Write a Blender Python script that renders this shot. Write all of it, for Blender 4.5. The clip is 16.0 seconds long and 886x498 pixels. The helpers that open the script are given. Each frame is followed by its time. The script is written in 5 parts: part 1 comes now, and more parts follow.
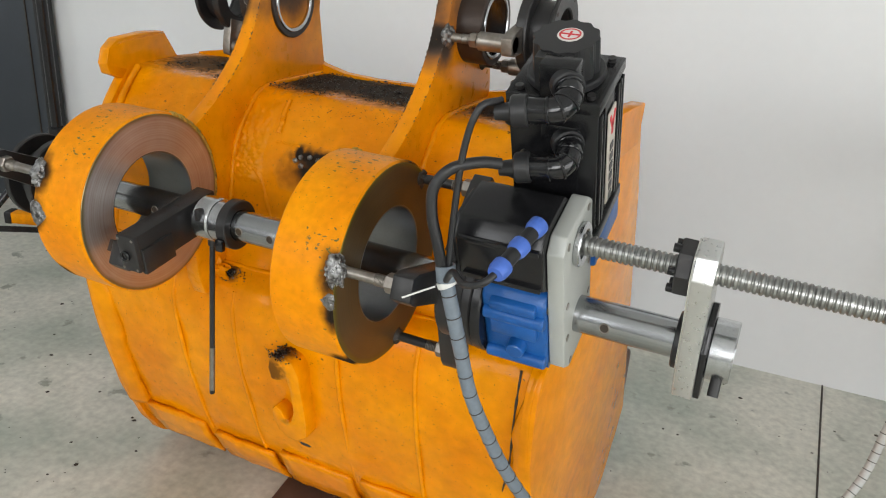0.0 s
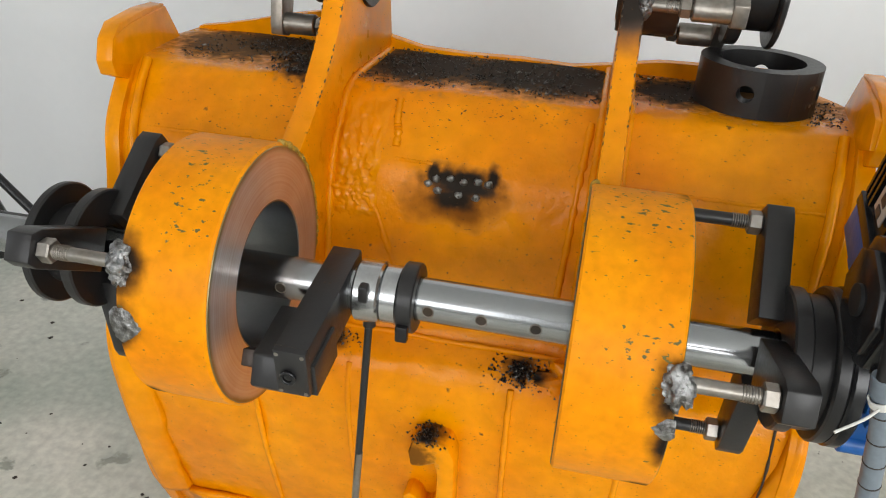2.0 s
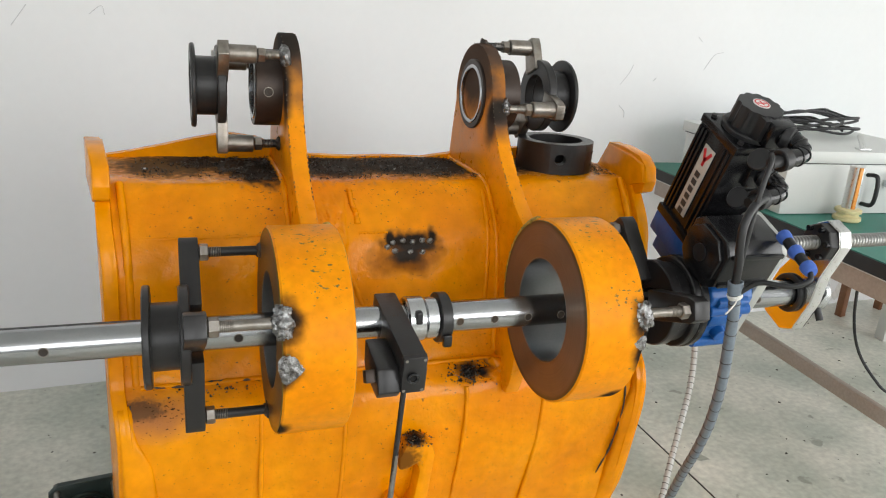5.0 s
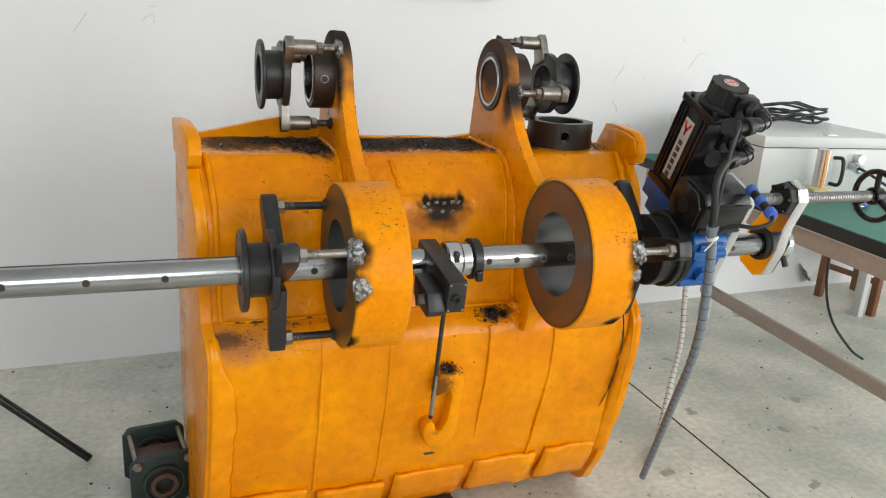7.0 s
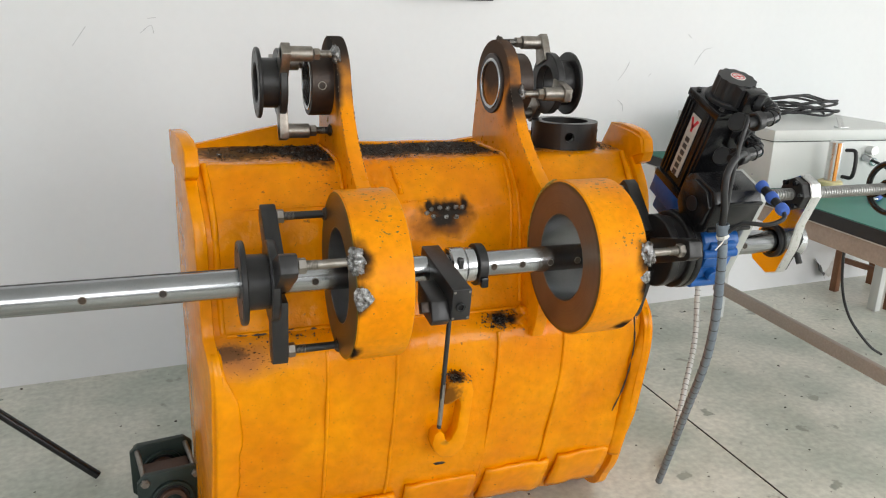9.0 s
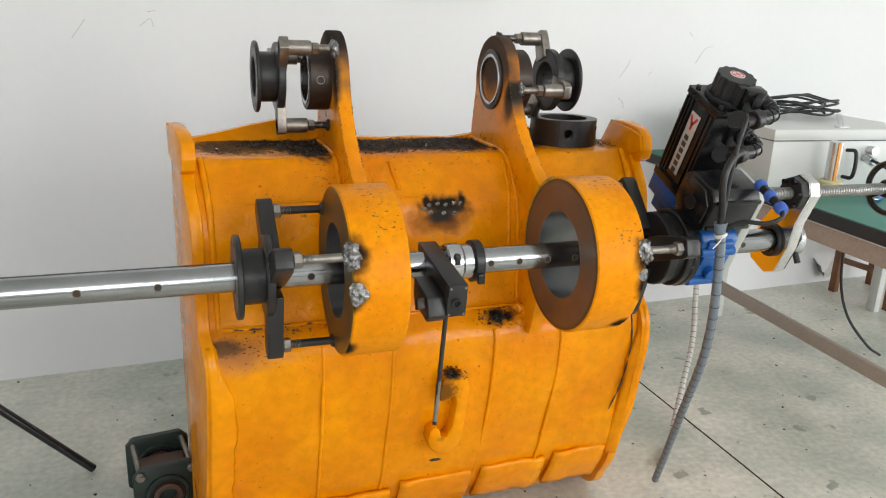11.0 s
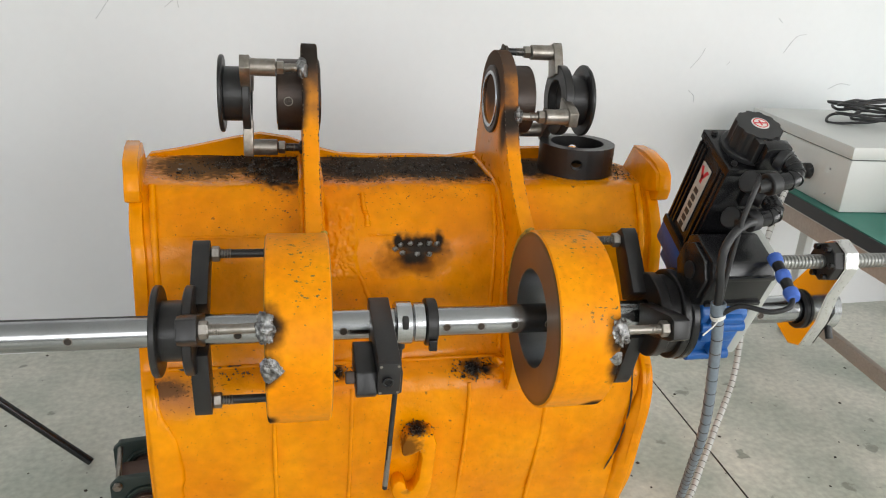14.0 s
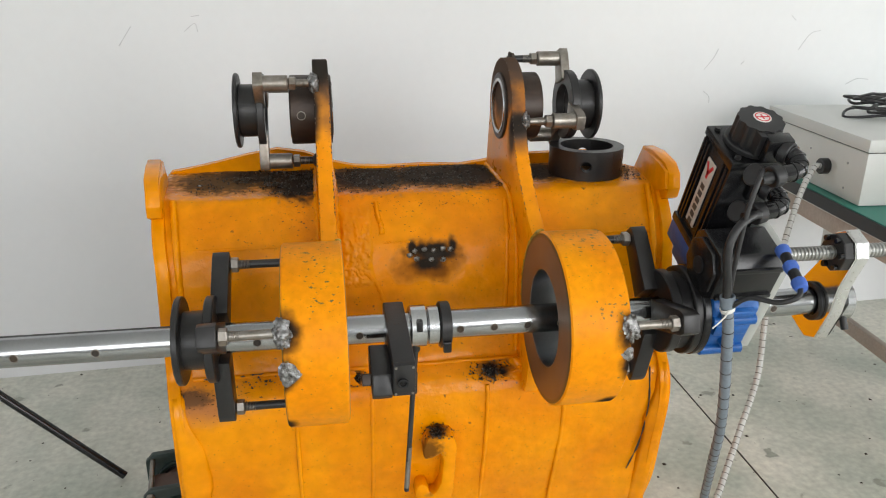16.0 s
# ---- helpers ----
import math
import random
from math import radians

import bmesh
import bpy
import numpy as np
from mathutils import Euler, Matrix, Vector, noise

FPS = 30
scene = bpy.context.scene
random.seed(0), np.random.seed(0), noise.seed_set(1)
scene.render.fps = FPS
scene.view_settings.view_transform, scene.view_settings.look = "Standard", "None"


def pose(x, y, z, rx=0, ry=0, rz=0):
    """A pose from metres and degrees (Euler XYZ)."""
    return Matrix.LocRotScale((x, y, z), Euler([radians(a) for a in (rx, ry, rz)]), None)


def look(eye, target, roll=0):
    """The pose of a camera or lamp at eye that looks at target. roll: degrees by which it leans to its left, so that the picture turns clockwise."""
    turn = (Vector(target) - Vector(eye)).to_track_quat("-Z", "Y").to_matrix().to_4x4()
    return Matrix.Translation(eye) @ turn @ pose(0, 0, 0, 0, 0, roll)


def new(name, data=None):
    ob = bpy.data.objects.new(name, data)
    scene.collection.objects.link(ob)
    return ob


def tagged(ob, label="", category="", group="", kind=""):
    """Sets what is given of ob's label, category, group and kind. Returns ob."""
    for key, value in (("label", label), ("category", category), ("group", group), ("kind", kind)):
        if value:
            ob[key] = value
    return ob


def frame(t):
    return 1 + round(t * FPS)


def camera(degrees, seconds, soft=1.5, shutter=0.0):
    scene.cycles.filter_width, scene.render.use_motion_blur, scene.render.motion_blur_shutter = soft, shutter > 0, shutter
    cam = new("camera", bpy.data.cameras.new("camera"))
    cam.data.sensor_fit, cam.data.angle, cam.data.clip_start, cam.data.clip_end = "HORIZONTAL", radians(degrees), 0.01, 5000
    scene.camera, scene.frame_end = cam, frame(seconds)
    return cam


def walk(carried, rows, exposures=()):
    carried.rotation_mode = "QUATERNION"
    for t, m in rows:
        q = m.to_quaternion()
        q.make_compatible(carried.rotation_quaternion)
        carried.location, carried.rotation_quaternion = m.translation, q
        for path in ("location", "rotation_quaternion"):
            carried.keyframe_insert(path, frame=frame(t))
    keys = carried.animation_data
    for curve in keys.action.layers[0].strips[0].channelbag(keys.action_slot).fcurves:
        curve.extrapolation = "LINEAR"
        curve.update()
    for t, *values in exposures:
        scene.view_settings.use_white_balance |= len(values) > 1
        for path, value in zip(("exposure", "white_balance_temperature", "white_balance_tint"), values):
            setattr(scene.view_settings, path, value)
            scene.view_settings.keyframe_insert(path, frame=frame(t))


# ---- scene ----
cam = camera(59.6, 16.0, soft=1.1)
PATH = [
    (0, (0.894, -1.092, 1.5), (0.144, 0.598, 0.737), 4.1),
    (0.5, (0.689, -1.131, 1.498), (0.024, 0.579, 0.702), 3.7),
    (1, (0.516, -1.184, 1.482), (-0.073, 0.535, 0.646), 3.2),
    (1.5, (0.353, -1.072, 1.467), (-0.142, 0.658, 0.594), 2.9),
    (2, (0.186, -0.867, 1.497), (-0.158, 0.872, 0.57), 3.3),
    (2.5, (0.068, -0.812, 1.493), (-0.044, 0.942, 0.54), 4.2),
    (3, (-0.155, -0.842, 1.502), (0.064, 0.916, 0.573), 5.7),
    (3.5, (-0.305, -0.877, 1.518), (0.228, 0.858, 0.679), 7.0),
    (3.7, (-0.325, -0.901, 1.528), (0.282, 0.834, 0.74), 7.1),
    (5.8, (-0.626, -1.501, 1.525), (0.045, 0.292, 0.945), 3.7),
    (6, (-0.651, -1.533, 1.52), (0.027, 0.258, 0.942), 3.7),
    (6.5, (-0.694, -1.577, 1.5), (-0.008, 0.211, 0.923), 3.8),
    (7, (-0.704, -1.582, 1.493), (-0.021, 0.206, 0.915), 3.6),
    (7.5, (-0.694, -1.58, 1.49), (-0.024, 0.217, 0.92), 3.1),
    (8, (-0.682, -1.569, 1.491), (-0.018, 0.23, 0.925), 2.6),
    (8.5, (-0.676, -1.56, 1.489), (-0.014, 0.241, 0.924), 2.2),
    (9, (-0.674, -1.552, 1.489), (-0.018, 0.249, 0.918), 1.8),
    (11.5, (-0.658, -1.549, 1.485), (-0.01, 0.251, 0.9), 2.6),
    (12, (-0.627, -1.522, 1.491), (-0.002, 0.28, 0.89), 3.2),
    (12.5, (-0.517, -1.454, 1.538), (0.059, 0.355, 0.906), 3.8),
    (13, (-0.415, -1.39, 1.608), (0.098, 0.422, 0.936), 4.2),
    (13.5, (-0.33, -1.375, 1.648), (0.115, 0.441, 0.94), 4.0),
    (14, (-0.299, -1.379, 1.662), (0.088, 0.444, 0.936), 3.4),
    (14.5, (-0.292, -1.385, 1.663), (0.055, 0.445, 0.936), 2.5),
    (15, (-0.281, -1.396, 1.663), (0.05, 0.441, 0.946), 1.8),
    (15.5, (-0.273, -1.416, 1.661), (0.047, 0.428, 0.956), 1.1),
    (16, (-0.271, -1.426, 1.657), (0.044, 0.423, 0.962), 0.6),
]
EXPOSURES = [(0, -0.12), (1.0, -0.10), (1.6, 0.0), (2.2, 0.02), (3.0, 0.05), (3.7, 0.11), (5.8, 0.0), (16, 0.0)]
walk(cam, [(t, look(eye, target, roll)) for t, eye, target, roll in PATH], EXPOSURES)

# ---- world and light ----
world = bpy.data.worlds.new("sky")
scene.world = world
world.use_nodes = True
wn = world.node_tree.nodes
sky = wn.new("ShaderNodeTexSky")
sky.sky_type, sky.sun_disc = "NISHITA", False
sky.sun_elevation, sky.sun_rotation = radians(48), radians(200)
world.node_tree.links.new(sky.outputs[0], wn["Background"].inputs[0])
wn["Background"].inputs[1].default_value = 0.12
scene.view_settings.exposure = 0.0


def area_lamp(name, m, sx, sy, watts, colour=(1, 1, 1)):
    lamp = bpy.data.lights.new(name, "AREA")
    lamp.shape, lamp.size, lamp.size_y, lamp.energy, lamp.color = "RECTANGLE", sx, sy, watts, colour
    ob = new(name, lamp)
    ob.matrix_basis = m
    return ob


# daylight in the windows behind and the doorway beside the camera
area_lamp("window_daylight", look((-1.6, -4.85, 2.25), (-1.0, 1.0, 0.9)), 2.4, 1.9, 62, (1.0, 0.995, 0.98))
area_lamp("window_daylight", look((2.2, -4.85, 2.25), (1.2, 1.0, 0.9)), 2.4, 1.9, 118, (1.0, 0.995, 0.98))
area_lamp("doorway_daylight", look((4.55, -1.5, 1.2), (1.2, 0.2, 0.75)), 3.0, 2.1, 90, (1.0, 0.995, 0.98))
area_lamp("window_daylight", look((-4.35, -1.2, 2.0), (0.0, -0.2, 0.9)), 2.2, 1.9, 14, (0.97, 0.99, 1.0))


# ---- materials ----
def material(name, colour, rough=0.5, metal=0.0, second=None, scale=8.0, amount=0.5, bump=0.05, bump_scale=60.0,
             rough_var=0.1, coat=0.0, spots=None, spot_scale=30.0, spot_amount=0.35, specular=0.5, grain=0.09):
    """A surface with two scales of colour variation, uneven gloss and fine relief."""
    m = bpy.data.materials.new(name)
    m.use_nodes = True
    nt = m.node_tree
    n, link = nt.nodes, nt.links.new
    b = n["Principled BSDF"]
    co = n.new("ShaderNodeTexCoord")
    big = n.new("ShaderNodeTexNoise")
    big.inputs["Scale"].default_value, big.inputs["Detail"].default_value = scale, 5
    link(co.outputs["Object"], big.inputs["Vector"])
    ramp = n.new("ShaderNodeValToRGB")
    ramp.color_ramp.elements[0].position, ramp.color_ramp.elements[1].position = 0.5 - amount / 2, 0.5 + amount / 2
    ramp.color_ramp.elements[0].color = (*colour, 1)
    ramp.color_ramp.elements[1].color = (*(second or [c * 0.85 for c in colour]), 1)
    link(big.outputs[0], ramp.inputs[0])
    out = ramp.outputs[0]
    if spots:
        sp = n.new("ShaderNodeTexNoise")
        sp.inputs["Scale"].default_value, sp.inputs["Detail"].default_value = spot_scale, 8
        link(co.outputs["Object"], sp.inputs["Vector"])
        sr = n.new("ShaderNodeValToRGB")
        sr.color_ramp.elements[0].position, sr.color_ramp.elements[1].position = 1 - spot_amount, 1 - spot_amount + 0.04
        link(sp.outputs[0], sr.inputs[0])
        mix = n.new("ShaderNodeMix")
        mix.data_type = "RGBA"
        link(sr.outputs[0], mix.inputs["Factor"])
        link(out, mix.inputs["A"])
        mix.inputs["B"].default_value = (*spots, 1)
        out = mix.outputs["Result"]
    fine = n.new("ShaderNodeTexNoise")
    fine.inputs["Scale"].default_value, fine.inputs["Detail"].default_value = bump_scale, 6
    link(co.outputs["Object"], fine.inputs["Vector"])
    gr = n.new("ShaderNodeMapRange")
    for key, v in (("From Min", 0.3), ("From Max", 0.7), ("To Min", 1 - grain), ("To Max", 1 + grain)):
        gr.inputs[key].default_value = v
    link(fine.outputs[0], gr.inputs["Value"])
    gm = n.new("ShaderNodeVectorMath")
    gm.operation = "SCALE"
    link(out, gm.inputs[0])
    link(gr.outputs[0], gm.inputs["Scale"])
    link(gm.outputs[0], b.inputs["Base Color"])
    mr = n.new("ShaderNodeMapRange")
    mr.inputs["To Min"].default_value, mr.inputs["To Max"].default_value = max(0.02, rough - rough_var), min(1, rough + rough_var)
    link(fine.outputs[0], mr.inputs["Value"])
    link(mr.outputs[0], b.inputs["Roughness"])
    b.inputs["Metallic"].default_value = metal
    b.inputs["Specular IOR Level"].default_value = specular
    b.inputs["Coat Weight"].default_value = coat
    b.inputs["Coat Roughness"].default_value = 0.12
    if bump:
        bp = n.new("ShaderNodeBump")
        bp.inputs["Strength"].default_value, bp.inputs["Distance"].default_value = bump, 0.01
        link(fine.outputs[0], bp.inputs["Height"])
        link(bp.outputs[0], b.inputs["Normal"])
    return m


def scorch(m, places, colour=(0.012, 0.010, 0.009), grain=45.0, near=0.85, far=1.55):
    """Adds sooty marks with soft, ragged outlines round places (x, y, z, radius x, y, z) to a material."""
    n, link = m.node_tree.nodes, m.node_tree.links.new
    b = n["Principled BSDF"]
    co = n.new("ShaderNodeTexCoord")
    ns = n.new("ShaderNodeTexNoise")
    ns.inputs["Scale"].default_value, ns.inputs["Detail"].default_value = grain, 5
    link(co.outputs["Object"], ns.inputs["Vector"])
    total = None
    for x, y, z, rx, ry, rz in places:
        mp = n.new("ShaderNodeMapping")
        mp.inputs["Location"].default_value = (-x / rx, -y / ry, -z / rz)
        mp.inputs["Scale"].default_value = (1 / rx, 1 / ry, 1 / rz)
        link(co.outputs["Object"], mp.inputs["Vector"])
        ln = n.new("ShaderNodeVectorMath")
        ln.operation = "LENGTH"
        link(mp.outputs[0], ln.inputs[0])
        ad = n.new("ShaderNodeMath")
        ad.operation = "MULTIPLY_ADD"
        link(ns.outputs[0], ad.inputs[0])
        ad.inputs[1].default_value = 0.9
        link(ln.outputs["Value"], ad.inputs[2])
        mr = n.new("ShaderNodeMapRange")
        mr.interpolation_type = "SMOOTHSTEP"
        for key, v in (("From Min", near), ("From Max", far), ("To Min", 1.0), ("To Max", 0.0)):
            mr.inputs[key].default_value = v
        link(ad.outputs[0], mr.inputs["Value"])
        if total is None:
            total = mr.outputs[0]
        else:
            mx = n.new("ShaderNodeMath")
            mx.operation = "MAXIMUM"
            link(total, mx.inputs[0])
            link(mr.outputs[0], mx.inputs[1])
            total = mx.outputs[0]
    mix = n.new("ShaderNodeMix")
    mix.data_type = "RGBA"
    old = b.inputs["Base Color"].links[0].from_socket
    link(total, mix.inputs["Factor"])
    link(old, mix.inputs["A"])
    mix.inputs["B"].default_value = (*colour, 1)
    link(mix.outputs["Result"], b.inputs["Base Color"])
    # sooty marks are matt
    rm = n.new("ShaderNodeMix")
    link(total, rm.inputs["Factor"])
    link(b.inputs["Roughness"].links[0].from_socket, rm.inputs["A"])
    rm.inputs["B"].default_value = 0.8
    link(rm.outputs["Result"], b.inputs["Roughness"])
    sm = n.new("ShaderNodeMix")
    link(total, sm.inputs["Factor"])
    sp = b.inputs["Specular IOR Level"]
    sm.inputs["A"].default_value, sm.inputs["B"].default_value = sp.default_value, 0.03
    if sp.links:
        link(sp.links[0].from_socket, sm.inputs["A"])
    link(sm.outputs["Result"], sp)
    return m


def turned_metal(name, colour, second, rim, rough, metal=0.85):
    """A lathe-turned face round the bar's axis: fine grooves in rings, a band of another colour near the rim."""
    m = bpy.data.materials.new(name)
    m.use_nodes = True
    n, link = m.node_tree.nodes, m.node_tree.links.new
    b = n["Principled BSDF"]
    co = n.new("ShaderNodeTexCoord")
    mp = n.new("ShaderNodeMapping")
    mp.inputs["Location"].default_value, mp.inputs["Scale"].default_value = (0, 0, -0.955), (0, 1, 1)
    link(co.outputs["Object"], mp.inputs["Vector"])
    ln = n.new("ShaderNodeVectorMath")
    ln.operation = "LENGTH"
    link(mp.outputs[0], ln.inputs[0])
    wob = n.new("ShaderNodeTexNoise")
    wob.inputs["Scale"].default_value, wob.inputs["Detail"].default_value = 18, 3
    link(co.outputs["Object"], wob.inputs["Vector"])
    rings = n.new("ShaderNodeTexNoise")
    rings.noise_dimensions = "1D"
    rings.inputs["Scale"].default_value, rings.inputs["Detail"].default_value = 260, 3
    link(ln.outputs["Value"], rings.inputs["W"])
    add = n.new("ShaderNodeMath")
    link(rings.outputs[0], add.inputs[0])
    link(wob.outputs[0], add.inputs[1])
    ramp = n.new("ShaderNodeValToRGB")
    ramp.color_ramp.elements[0].position, ramp.color_ramp.elements[1].position = 0.30, 0.72
    half = n.new("ShaderNodeMath")
    half.operation = "MULTIPLY"
    link(add.outputs[0], half.inputs[0])
    half.inputs[1].default_value = 0.5
    ramp.color_ramp.elements[0].color, ramp.color_ramp.elements[1].color = (*colour, 1), (*second, 1)
    link(half.outputs[0], ramp.inputs[0])
    wide = n.new("ShaderNodeMath")
    wide.operation = "MULTIPLY_ADD"
    link(wob.outputs[0], wide.inputs[0])
    wide.inputs[1].default_value = 0.010
    link(ln.outputs["Value"], wide.inputs[2])
    mr = n.new("ShaderNodeMapRange")
    for key, v in (("From Min", 0.1735), ("From Max", 0.181), ("To Min", 0.0), ("To Max", 1.0)):
        mr.inputs[key].default_value = v
    link(wide.outputs[0], mr.inputs["Value"])
    mix = n.new("ShaderNodeMix")
    mix.data_type = "RGBA"
    link(mr.outputs[0], mix.inputs["Factor"])
    link(ramp.outputs[0], mix.inputs["A"])
    mix.inputs["B"].default_value = (*rim, 1)
    link(mix.outputs["Result"], b.inputs["Base Color"])
    rr = n.new("ShaderNodeMapRange")
    rr.inputs["To Min"].default_value, rr.inputs["To Max"].default_value = rough - 0.08, rough + 0.08
    link(rings.outputs[0], rr.inputs["Value"])
    link(rr.outputs[0], b.inputs["Roughness"])
    b.inputs["Metallic"].default_value = metal
    b.inputs["Anisotropic"].default_value, b.inputs["Anisotropic Rotation"].default_value = 0.75, 0.25
    tg = n.new("ShaderNodeTangent")
    tg.direction_type, tg.axis = "RADIAL", "X"
    link(tg.outputs[0], b.inputs["Tangent"])
    bp = n.new("ShaderNodeBump")
    bp.inputs["Strength"].default_value, bp.inputs["Distance"].default_value = 0.08, 0.002
    link(rings.outputs[0], bp.inputs["Height"])
    link(bp.outputs[0], b.inputs["Normal"])
    return m


def chipped(m, places, colour, scale=110.0, cut=0.60):
    """Adds small paint chips and scratches, thick within places (x, y, z, radius x, y, z)."""
    n, link = m.node_tree.nodes, m.node_tree.links.new
    b = n["Principled BSDF"]
    co = n.new("ShaderNodeTexCoord")
    st = n.new("ShaderNodeMapping")
    st.inputs["Scale"].default_value, st.inputs["Rotation"].default_value = (1.0, 1.7, 1.7), (0.4, 0.3, 0.5)
    link(co.outputs["Object"], st.inputs["Vector"])
    ns = n.new("ShaderNodeTexNoise")
    ns.inputs["Scale"].default_value, ns.inputs["Detail"].default_value = scale, 3
    link(st.outputs[0], ns.inputs["Vector"])
    total = None
    for x, y, z, rx, ry, rz in places:
        mp = n.new("ShaderNodeMapping")
        mp.inputs["Location"].default_value, mp.inputs["Scale"].default_value = (-x / rx, -y / ry, -z / rz), (1 / rx, 1 / ry, 1 / rz)
        link(co.outputs["Object"], mp.inputs["Vector"])
        ln = n.new("ShaderNodeVectorMath")
        ln.operation = "LENGTH"
        link(mp.outputs[0], ln.inputs[0])
        mr = n.new("ShaderNodeMapRange")
        for key, v in (("From Min", 0.2), ("From Max", 1.2), ("To Min", 0.10), ("To Max", 0.0)):
            mr.inputs[key].default_value = v
        link(ln.outputs["Value"], mr.inputs["Value"])
        if total is None:
            total = mr.outputs[0]
        else:
            mx = n.new("ShaderNodeMath")
            mx.operation = "MAXIMUM"
            link(total, mx.inputs[0])
            link(mr.outputs[0], mx.inputs[1])
            total = mx.outputs[0]
    ad = n.new("ShaderNodeMath")
    link(ns.outputs[0], ad.inputs[0])
    link(total, ad.inputs[1])
    th = n.new("ShaderNodeMapRange")
    for key, v in (("From Min", cut), ("From Max", cut + 0.03), ("To Min", 0.0), ("To Max", 1.0)):
        th.inputs[key].default_value = v
    link(ad.outputs[0], th.inputs["Value"])
    mix = n.new("ShaderNodeMix")
    mix.data_type = "RGBA"
    old = b.inputs["Base Color"].links[0].from_socket
    link(th.outputs[0], mix.inputs["Factor"])
    link(old, mix.inputs["A"])
    mix.inputs["B"].default_value = (*colour, 1)
    link(mix.outputs["Result"], b.inputs["Base Color"])
    return m


ORANGE = (0.83, 0.298, 0.0)
orange = material("orange_paint", ORANGE, 0.21, 0, (0.72, 0.222, 0.0), 4.5, 0.30, 0.20, 30, 0.10, 0.03, (0.10, 0.05, 0.015), 38, 0.262, 0.17)
orange_ring = material("orange_ring_paint", (0.84, 0.305, 0.0), 0.40, 0, (0.76, 0.240, 0.0), 6, 0.26, 0.05, 70, 0.08, 0.0, (0.07, 0.05, 0.03), 26, 0.275, 0.13)
shell_paint = material("orange_shell_paint", ORANGE, 0.19, 0, (0.72, 0.222, 0.0), 4.5, 0.30, 0.42, 30, 0.10, 0.03, (0.16, 0.06, 0.012), 30, 0.285, 0.17)
scorch(shell_paint, [(-0.02, 0.25, 0.990, 0.10, 0.2, 0.048)], (0.20, 0.065, 0.008), 24)
scorch(shell_paint, [(-0.50, 0.51, 1.145, 0.16, 0.15, 0.05), (-0.32, 0.51, 1.145, 0.14, 0.17, 0.05), (-0.14, 0.51, 1.145, 0.18, 0.17, 0.05), (0.08, 0.51, 1.145, 0.18, 0.17, 0.05), (0.41, 0.51, 1.145, 0.2, 0.14, 0.04)], (0.13, 0.066, 0.026), 60, 0.95, 1.55)
scorch(shell_paint, [(0.12, 0.2, 0.735, 0.035, 0.1, 0.022), (-0.2, 0.2, 0.74, 0.03, 0.1, 0.018)])
scorch(shell_paint, [(-0.012, 0.25, 1.022, 0.080, 0.2, 0.032), (-0.058, 0.25, 1.034, 0.017, 0.2, 0.026), (0.038, 0.25, 1.034, 0.016, 0.2, 0.026), (-0.02, 0.25, 0.998, 0.05, 0.2, 0.022)], (0.020, 0.015, 0.011), 48, 0.8, 1.6)
scorch(shell_paint, [(-0.31, 0.47, 1.145, 0.085, 0.18, 0.05), (-0.42, 0.55, 1.145, 0.10, 0.09, 0.05), (-0.14, 0.51, 1.145, 0.13, 0.155, 0.05), (0.02, 0.51, 1.145, 0.13, 0.15, 0.05), (0.13, 0.51, 1.145, 0.11, 0.15, 0.05), (0.31, 0.50, 1.145, 0.10, 0.12, 0.04)], (0.042, 0.030, 0.022), 55, 0.95, 1.5)
scorch(shell_paint, [(-0.55, 0.17, 0.705, 0.13, 0.08, 0.06)], (0.42, 0.16, 0.05), 16, 0.55, 1.6)
scorch(shell_paint, [(-0.575, 0.17, 0.724, 0.06, 0.06, 0.022)], (0.17, 0.08, 0.035), 120, 0.9, 1.5)
scorch(orange, [(-0.044, 0.11, 0.565, 0.05, 0.05, 0.05)], (0.20, 0.075, 0.01), 110)
scorch(orange, [(-0.024, 0.12, 0.625, 0.06, 0.06, 0.028), (-0.03, 0.12, 0.41, 0.018, 0.04, 0.018), (0.15, 0.2, 0.735, 0.05, 0.06, 0.022), (-0.26, 0.2, 0.735, 0.03, 0.06, 0.018)])
scorch(orange_ring, [(-0.352, -0.160, 1.034, 0.05, 0.05, 0.06), (-0.348, -0.180, 0.965, 0.042, 0.05, 0.05), (-0.35, -0.12, 0.83, 0.03, 0.06, 0.03), (0.325, -0.172, 1.0, 0.055, 0.05, 0.06), (0.325, -0.178, 0.93, 0.04, 0.05, 0.05), (0.32, 0.07, 1.13, 0.035, 0.06, 0.03), (0.30, -0.12, 0.82, 0.035, 0.05, 0.025)], (0.02, 0.014, 0.010), 30)
chipped(orange_ring, [(-0.285, -0.03, 1.13, 0.06, 0.12, 0.05), (-0.28, -0.12, 1.08, 0.045, 0.06, 0.06), (0.26, 0.0, 1.135, 0.09, 0.14, 0.04), (0.27, -0.16, 1.04, 0.05, 0.04, 0.05)], (0.13, 0.11, 0.035), 95, 0.70)
chipped(orange_ring, [(0, 0, 0.95, 0.9, 0.9, 0.9)], (0.10, 0.05, 0.02), 240, 0.80)
chipped(shell_paint, [(0, 0.2, 0.8, 1.5, 1.5, 1.5)], (0.10, 0.05, 0.02), 170, 0.795)
